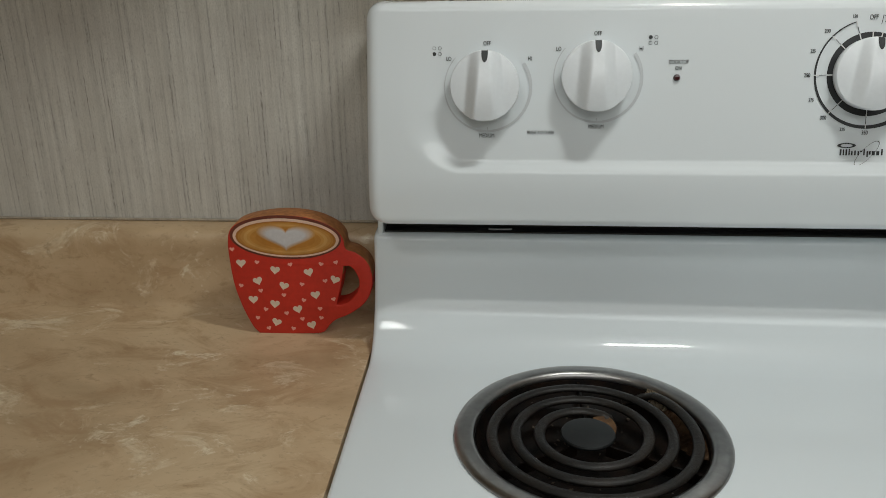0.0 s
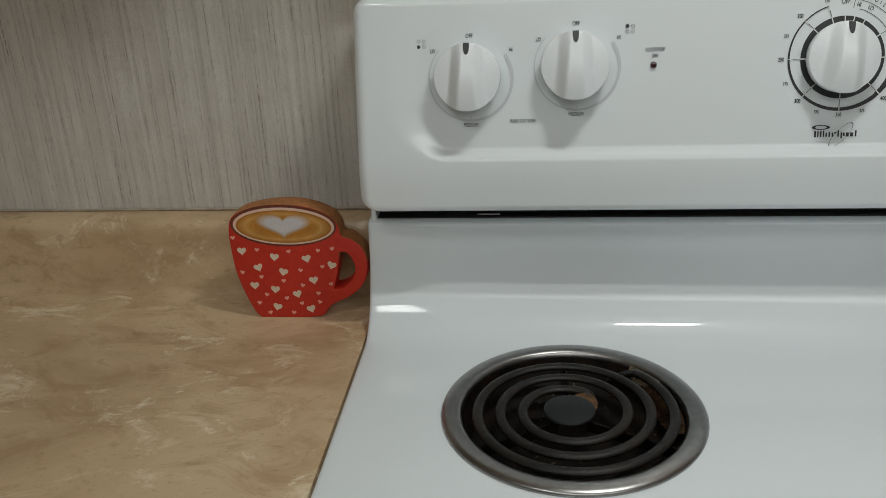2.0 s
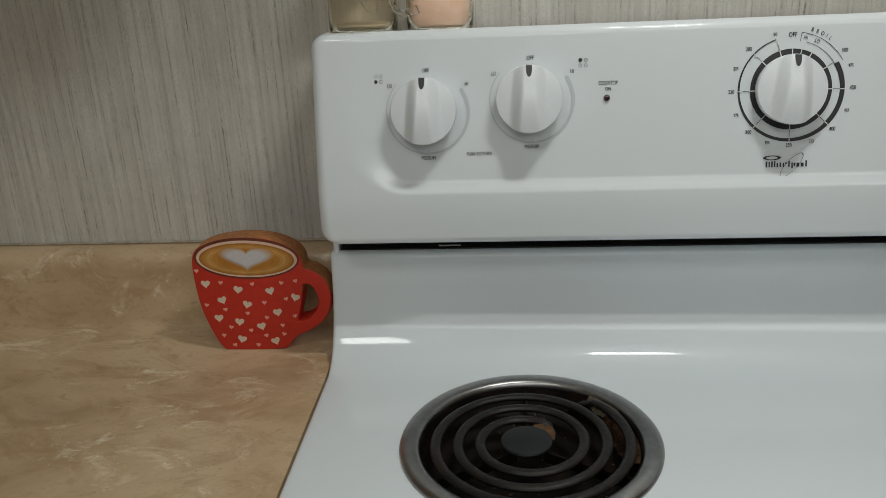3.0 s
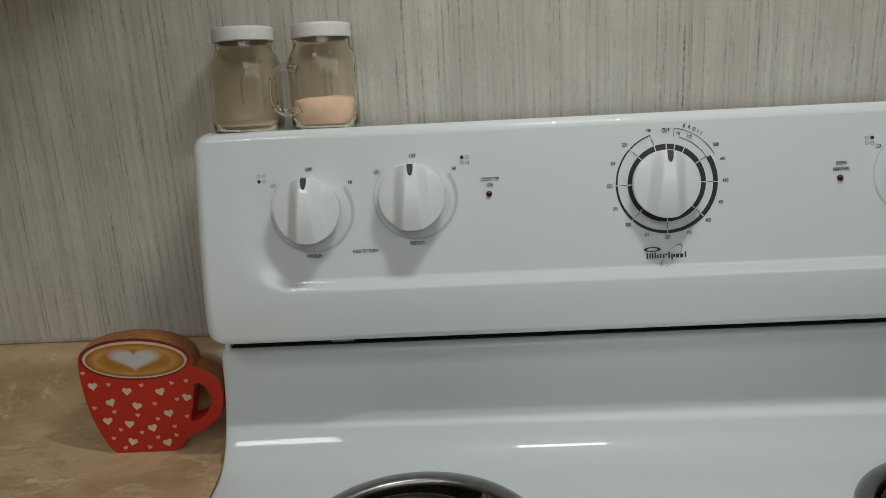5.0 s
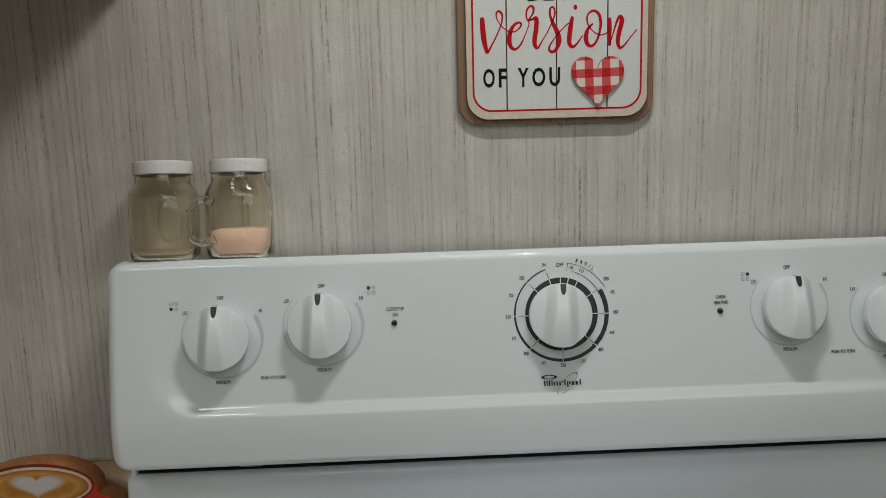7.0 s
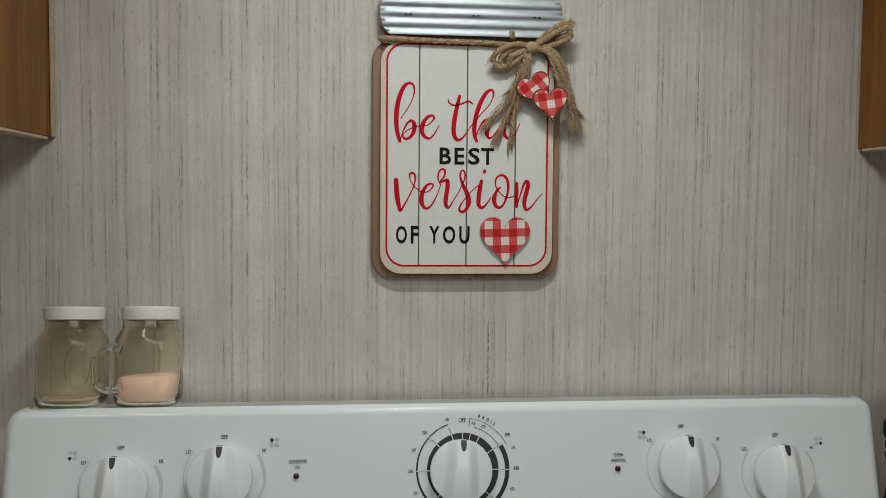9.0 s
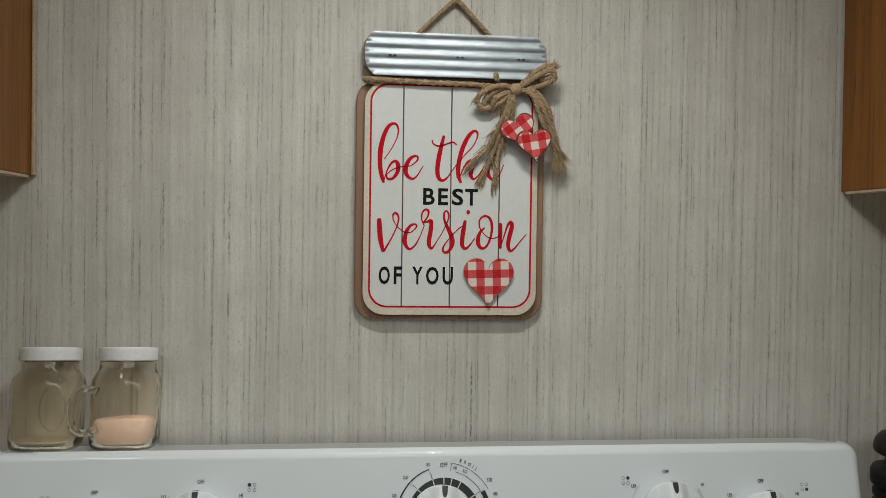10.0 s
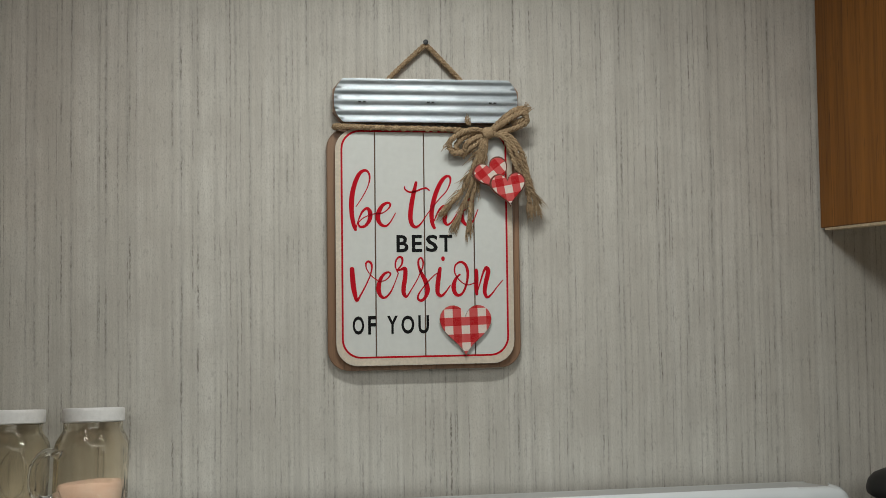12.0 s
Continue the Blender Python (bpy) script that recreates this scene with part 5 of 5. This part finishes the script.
def pump_bottle(x, y):
    top = empty("pump_bottle", (x, y, 0.9142))
    tagged(top, "black plastic pump bottle standing on the counter beside the range", "bottle")
    autosmooth(part("body", lathe([(0.0, 0.0), (0.030, 0.0), (0.0335, 0.004), (0.0335, 0.165), (0.032, 0.185), (0.029, 0.205), (0.0275, 0.222), (0.0, 0.222)], 40), BOTTLE, top))
    autosmooth(part("collar", lathe([(0.0, 0.2222), (0.0320, 0.2222), (0.0325, 0.224), (0.0325, 0.2272), (0.0305, 0.2285), (0.0305, 0.2315), (0.0328, 0.233), (0.0328, 0.2375), (0.0305, 0.239), (0.0305, 0.242),
                                                    (0.034, 0.2435), (0.035, 0.247), (0.035, 0.256), (0.033, 0.260), (0.024, 0.2625), (0.0, 0.2625)], 40), BOTTLE, top, "ribbed black screw collar"), 35)
    autosmooth(part("neck", lathe([(0.0235, 0.2626), (0.0225, 0.266), (0.0215, 0.272), (0.0, 0.272)], 32), BOTTLE, top))
    autosmooth(part("head", lathe([(0.0, 0.2722), (0.029, 0.2722), (0.0322, 0.2745), (0.0330, 0.279), (0.0310, 0.286), (0.0265, 0.2915), (0.019, 0.2955), (0.009, 0.2975), (0.0, 0.298)], 40), BOTTLE, top, "domed black pump head"))
    return top


# the sign's own measures, in metres from its middle
SIGN = (0.0143, 1.4190)
BOARD_BOX = (-0.0822, 0.0822, -0.1068, 0.1107)
PLANKS = (-0.046, -0.0007, 0.0456)
METAL = (-0.0829, 0.0881, 0.1166, 0.157)
HOLES = (-0.0400, 0.0426)
NAIL_AT = (0.0028, 0.1936)
ROPE_Z = 0.1105
KNOT = (0.0583, 0.1062)
DOT = (0.0162, -0.0095)
CAPS = [('B', -0.0212, 0.0047, 0.0158, 0.011), ('E', -0.0078, 0.0047, 0.0158, 0.0094), ('S', 0.006, 0.0047, 0.0158, 0.011), ('T', 0.0191, 0.0047, 0.0158, 0.012), ('O', -0.0622, -0.0698, 0.0168, 0.0105), ('F', -0.0497, -0.0698, 0.0168, 0.0073), ('Y', -0.0311, -0.0698, 0.0168, 0.0099), ('O', -0.017, -0.0698, 0.0168, 0.012), ('U', -0.0024, -0.0698, 0.0168, 0.0099)]
HEARTS = [(0.0362, -0.0752, 0.048, 0.0488, 0.0, -0.0165, 0.004), (0.0618, 0.0662, 0.0310, 0.0300, -0.42, -0.0265, 0.0025), (0.0757, 0.0532, 0.0310, 0.0300, -0.12, -0.0300, 0.0025)]
BRUSH = []
BRUSH.append([[(-0.0635, 0.0388, 0.0008), (-0.0573, 0.0481, 0.0009), (-0.0525, 0.0575, 0.001), (-0.0507, 0.0658, 0.0016), (-0.0524, 0.071, 0.0021), (-0.056, 0.0721, 0.0026), (-0.0607, 0.0684, 0.0037), (-0.0649, 0.0585, 0.0042), (-0.0673, 0.046, 0.0047), (-0.0674, 0.0326, 0.0042), (-0.0657, 0.0227, 0.0037), (-0.064, 0.0175, 0.0026)], [(-0.0637, 0.0191, 0.001), (-0.061, 0.0274, 0.0013), (-0.0574, 0.0346, 0.0021), (-0.0532, 0.0372, 0.0026), (-0.0507, 0.0336, 0.0042), (-0.0512, 0.0268, 0.0037), (-0.0554, 0.0211, 0.0026), (-0.0601, 0.0206, 0.0021), (-0.0611, 0.0243, 0.001), (-0.0569, 0.0284, 0.001), (-0.0512, 0.031, 0.001), (-0.0455, 0.0325, 0.001)]])  # b
BRUSH.append([[(-0.0455, 0.0325, 0.001), (-0.0393, 0.033, 0.001), (-0.0341, 0.0367, 0.0013), (-0.032, 0.0403, 0.0018), (-0.034, 0.0424, 0.0021), (-0.0387, 0.0403, 0.0031), (-0.0424, 0.0346, 0.0042), (-0.0435, 0.0278, 0.0042), (-0.0409, 0.0226, 0.0031), (-0.0363, 0.021, 0.0021), (-0.0321, 0.0247, 0.0013), (-0.0273, 0.033, 0.0008)]])  # e
BRUSH.append([[(-0.008, 0.0612, 0.0026), (-0.0105, 0.0507, 0.0039), (-0.0127, 0.0392, 0.0044), (-0.0136, 0.0293, 0.0042), (-0.0123, 0.0225, 0.0037), (-0.0087, 0.0199, 0.0026), (-0.0039, 0.023, 0.0016), (0.0003, 0.0293, 0.001), (0.0057, 0.0366, 0.001)], [(-0.0188, 0.0575, 0.001), (-0.0183, 0.0549, 0.0013), (-0.0141, 0.0523, 0.0016), (-0.0089, 0.0528, 0.0016), (-0.0036, 0.0549, 0.0016), (0.0011, 0.056, 0.0016), (0.0043, 0.0539, 0.0013)]])  # t
BRUSH.append([[(0.0062, 0.0366, 0.0008), (0.0126, 0.045, 0.001), (0.0195, 0.0523, 0.001), (0.0233, 0.0597, 0.0013), (0.0239, 0.0655, 0.0021), (0.0208, 0.0671, 0.0026), (0.016, 0.0629, 0.0037), (0.0111, 0.0534, 0.0042), (0.0078, 0.0429, 0.0042), (0.0061, 0.0324, 0.0042), (0.0066, 0.024, 0.0037), (0.0086, 0.0188, 0.0026)], [(0.0082, 0.0251, 0.001), (0.0119, 0.0334, 0.0016), (0.0157, 0.0382, 0.0026), (0.0188, 0.0381, 0.0037), (0.0188, 0.0313, 0.0042), (0.0182, 0.0255, 0.0037), (0.0208, 0.0219, 0.0021), (0.025, 0.025, 0.0013), (0.0299, 0.0323, 0.001)]])  # h
BRUSH.append([[(0.0299, 0.0334, 0.001), (0.0373, 0.0355, 0.001), (0.0427, 0.0397, 0.0013), (0.0449, 0.0439, 0.0018), (0.0428, 0.046, 0.0021), (0.038, 0.0434, 0.0031), (0.0347, 0.0365, 0.0042), (0.0341, 0.0292, 0.0042), (0.0366, 0.0234, 0.0031), (0.0409, 0.0213, 0.0021), (0.0452, 0.026, 0.0013), (0.0496, 0.036, 0.0008)]])  # e
BRUSH.append([[(-0.0676, -0.0181, 0.0042), (-0.0671, -0.0264, 0.0047), (-0.0662, -0.0356, 0.0047), (-0.0647, -0.0429, 0.0037), (-0.0632, -0.047, 0.0026), (-0.0595, -0.0414, 0.0016), (-0.0548, -0.0327, 0.0013), (-0.0506, -0.0229, 0.0013), (-0.0495, -0.0152, 0.0018), (-0.0521, -0.0115, 0.0021), (-0.0547, -0.0131, 0.0016), (-0.0542, -0.0182, 0.001), (-0.0501, -0.0245, 0.001), (-0.044, -0.0292, 0.001)]])  # v
BRUSH.append([[(-0.044, -0.0297, 0.001), (-0.0383, -0.0293, 0.001), (-0.0341, -0.0262, 0.0013), (-0.0325, -0.0231, 0.0016), (-0.0346, -0.0215, 0.0018), (-0.0388, -0.0236, 0.0026), (-0.0424, -0.0297, 0.0037), (-0.0435, -0.0375, 0.0042), (-0.0415, -0.0432, 0.0031), (-0.0379, -0.0448, 0.0021), (-0.0332, -0.0407, 0.0016), (-0.029, -0.0325, 0.001), (-0.0253, -0.0227, 0.0009)]])  # e
BRUSH.append([[(-0.0253, -0.0227, 0.001), (-0.0278, -0.0169, 0.0013), (-0.0272, -0.0107, 0.0016), (-0.0241, -0.0076, 0.0018), (-0.0215, -0.0092, 0.0021), (-0.0221, -0.0144, 0.0016), (-0.0258, -0.0196, 0.0016), (-0.0226, -0.0191, 0.0021), (-0.019, -0.0186, 0.0037), (-0.0191, -0.0269, 0.0042), (-0.0205, -0.0357, 0.0042), (-0.0203, -0.0414, 0.0037), (-0.0177, -0.044, 0.0021), (-0.0129, -0.0368, 0.001), (-0.0082, -0.0291, 0.001), (-0.0039, -0.0198, 0.001)]])  # r
BRUSH.append([[(-0.0039, -0.0208, 0.001), (-0.0022, -0.0135, 0.0016), (-0.0038, -0.0088, 0.0016), (-0.0064, -0.0104, 0.0018), (-0.0065, -0.0161, 0.0021), (-0.0039, -0.0229, 0.0031), (-0.0003, -0.0302, 0.0042), (0.0017, -0.0381, 0.0042), (-0.0005, -0.0448, 0.0031), (-0.0042, -0.0479, 0.0026), (-0.0073, -0.0463, 0.0021), (-0.0067, -0.0421, 0.0016), (-0.0025, -0.0359, 0.001), (0.0028, -0.0297, 0.001), (0.0081, -0.0246, 0.001), (0.0118, -0.0225, 0.001)]])  # s
BRUSH.append([[(0.0134, -0.0184, 0.0031), (0.012, -0.0262, 0.0042), (0.0109, -0.035, 0.0042), (0.0111, -0.0413, 0.0037), (0.0142, -0.0439, 0.0026), (0.0184, -0.0404, 0.0016), (0.0227, -0.0342, 0.001)]])  # i
BRUSH.append([[(0.0318, -0.0243, 0.0016), (0.0281, -0.0279, 0.0026), (0.0259, -0.0347, 0.0042), (0.0269, -0.041, 0.0037), (0.0305, -0.0436, 0.0026), (0.0348, -0.0406, 0.0021), (0.0381, -0.0322, 0.0021), (0.0392, -0.0228, 0.0026), (0.0372, -0.0155, 0.0026), (0.0325, -0.0128, 0.0021), (0.0277, -0.0159, 0.0016), (0.0271, -0.0227, 0.0013), (0.0312, -0.0295, 0.001), (0.0375, -0.0338, 0.001), (0.0428, -0.0333, 0.001), (0.0476, -0.0308, 0.001)]])  # o
BRUSH.append([[(0.0472, -0.0203, 0.0031), (0.0474, -0.0276, 0.0037), (0.047, -0.036, 0.0037), (0.0475, -0.0428, 0.0026)], [(0.048, -0.0407, 0.001), (0.0508, -0.0319, 0.0013), (0.0541, -0.0219, 0.0021), (0.0568, -0.0183, 0.0031), (0.0584, -0.022, 0.0042), (0.0561, -0.0319, 0.0042), (0.0549, -0.0403, 0.0037), (0.057, -0.0456, 0.0026), (0.0613, -0.043, 0.0016), (0.0662, -0.0368, 0.001), (0.0721, -0.03, 0.0009)]])  # n

# the mug cutout's own measures, in metres from the middle of its foot
MUG = (-0.4689, -0.0815, 0.9142)
MUG_OUTLINE = [(-0.021, -0.0002), (-0.0266, 0.0071), (-0.0341, 0.0256), (-0.0396, 0.0478), (-0.0416, 0.0723), (-0.0414, 0.0883), (-0.0387, 0.0989), (-0.0309, 0.1058), (-0.0129, 0.1112), (0.0121, 0.1136), (0.0351, 0.1107), (0.0524, 0.1032), (0.0607, 0.0939), (0.0631, 0.0834), (0.0718, 0.0799), (0.0814, 0.071), (0.0852, 0.0571), (0.083, 0.0418), (0.0758, 0.0301), (0.0636, 0.0209), (0.051, 0.015), (0.0444, 0.0092), (0.0377, 0.0017), (0.0209, 0.0001), (0.0, -0.0003)]
MUG_HOLE = [(0.0601, 0.0669), (0.0666, 0.0665), (0.0717, 0.059), (0.0733, 0.0498), (0.0698, 0.0405), (0.0622, 0.0326), (0.0534, 0.0296), (0.0525, 0.0324), (0.0557, 0.0435), (0.0585, 0.0566)]
MUG_OVAL = (0.0108, 0.0931, 0.0469, 0.0179, 0.027)
BIG_HEARTS = [(-0.0313, 0.0682), (-0.0013, 0.0621), (0.029, 0.0605), (0.0518, 0.0538), (-0.0176, 0.0515), (0.0055, 0.047), (0.0335, 0.0387), (-0.0235, 0.0331), (-0.0042, 0.0291), (0.0166, 0.0244), (-0.0042, 0.011), (0.0283, 0.0089)]
SMALL_HEARTS = [(-0.0381, 0.0815), (-0.0169, 0.0695), (0.0129, 0.0678), (0.0402, 0.0687), (0.0538, 0.0705), (-0.0335, 0.0468), (-0.0159, 0.0422), (0.0048, 0.0381), (0.022, 0.0489), (0.0431, 0.0526), (0.0224, 0.0335), (0.0496, 0.0351), (-0.013, 0.0238), (0.0059, 0.0203), (0.0367, 0.0254), (-0.0211, 0.0152), (0.02, 0.0149), (0.0371, 0.0164), (-0.0116, 0.0051), (0.0109, 0.0051)]

room()
counter(-2.198, -0.3830)
counter(0.3835, 1.998)
base_cabinet(-1.2, -0.385)
base_cabinet(0.385, 1.2)
wall_cabinet(-0.97, -0.3672, 1)
wall_cabinet(0.4085, 1.02, 0)
build_range()
coil_burner(*BURNERS[0], 40)
coil_burner(*BURNERS[1], 200)
mug_sign()
jar(-0.3400, -0.044, 0.0290, 0.0234, 0.0257, 0.0090, DUST, False, "nearly empty glass mason jar with a white lid on the backguard")
jar(-0.2740, -0.044, 0.0286, 0.0238, 0.0250, 0.0258, SALT, True, "glass mason jar mug of pink salt with a white lid")
hanging_sign()
pump_bottle(0.4480, -0.0640)
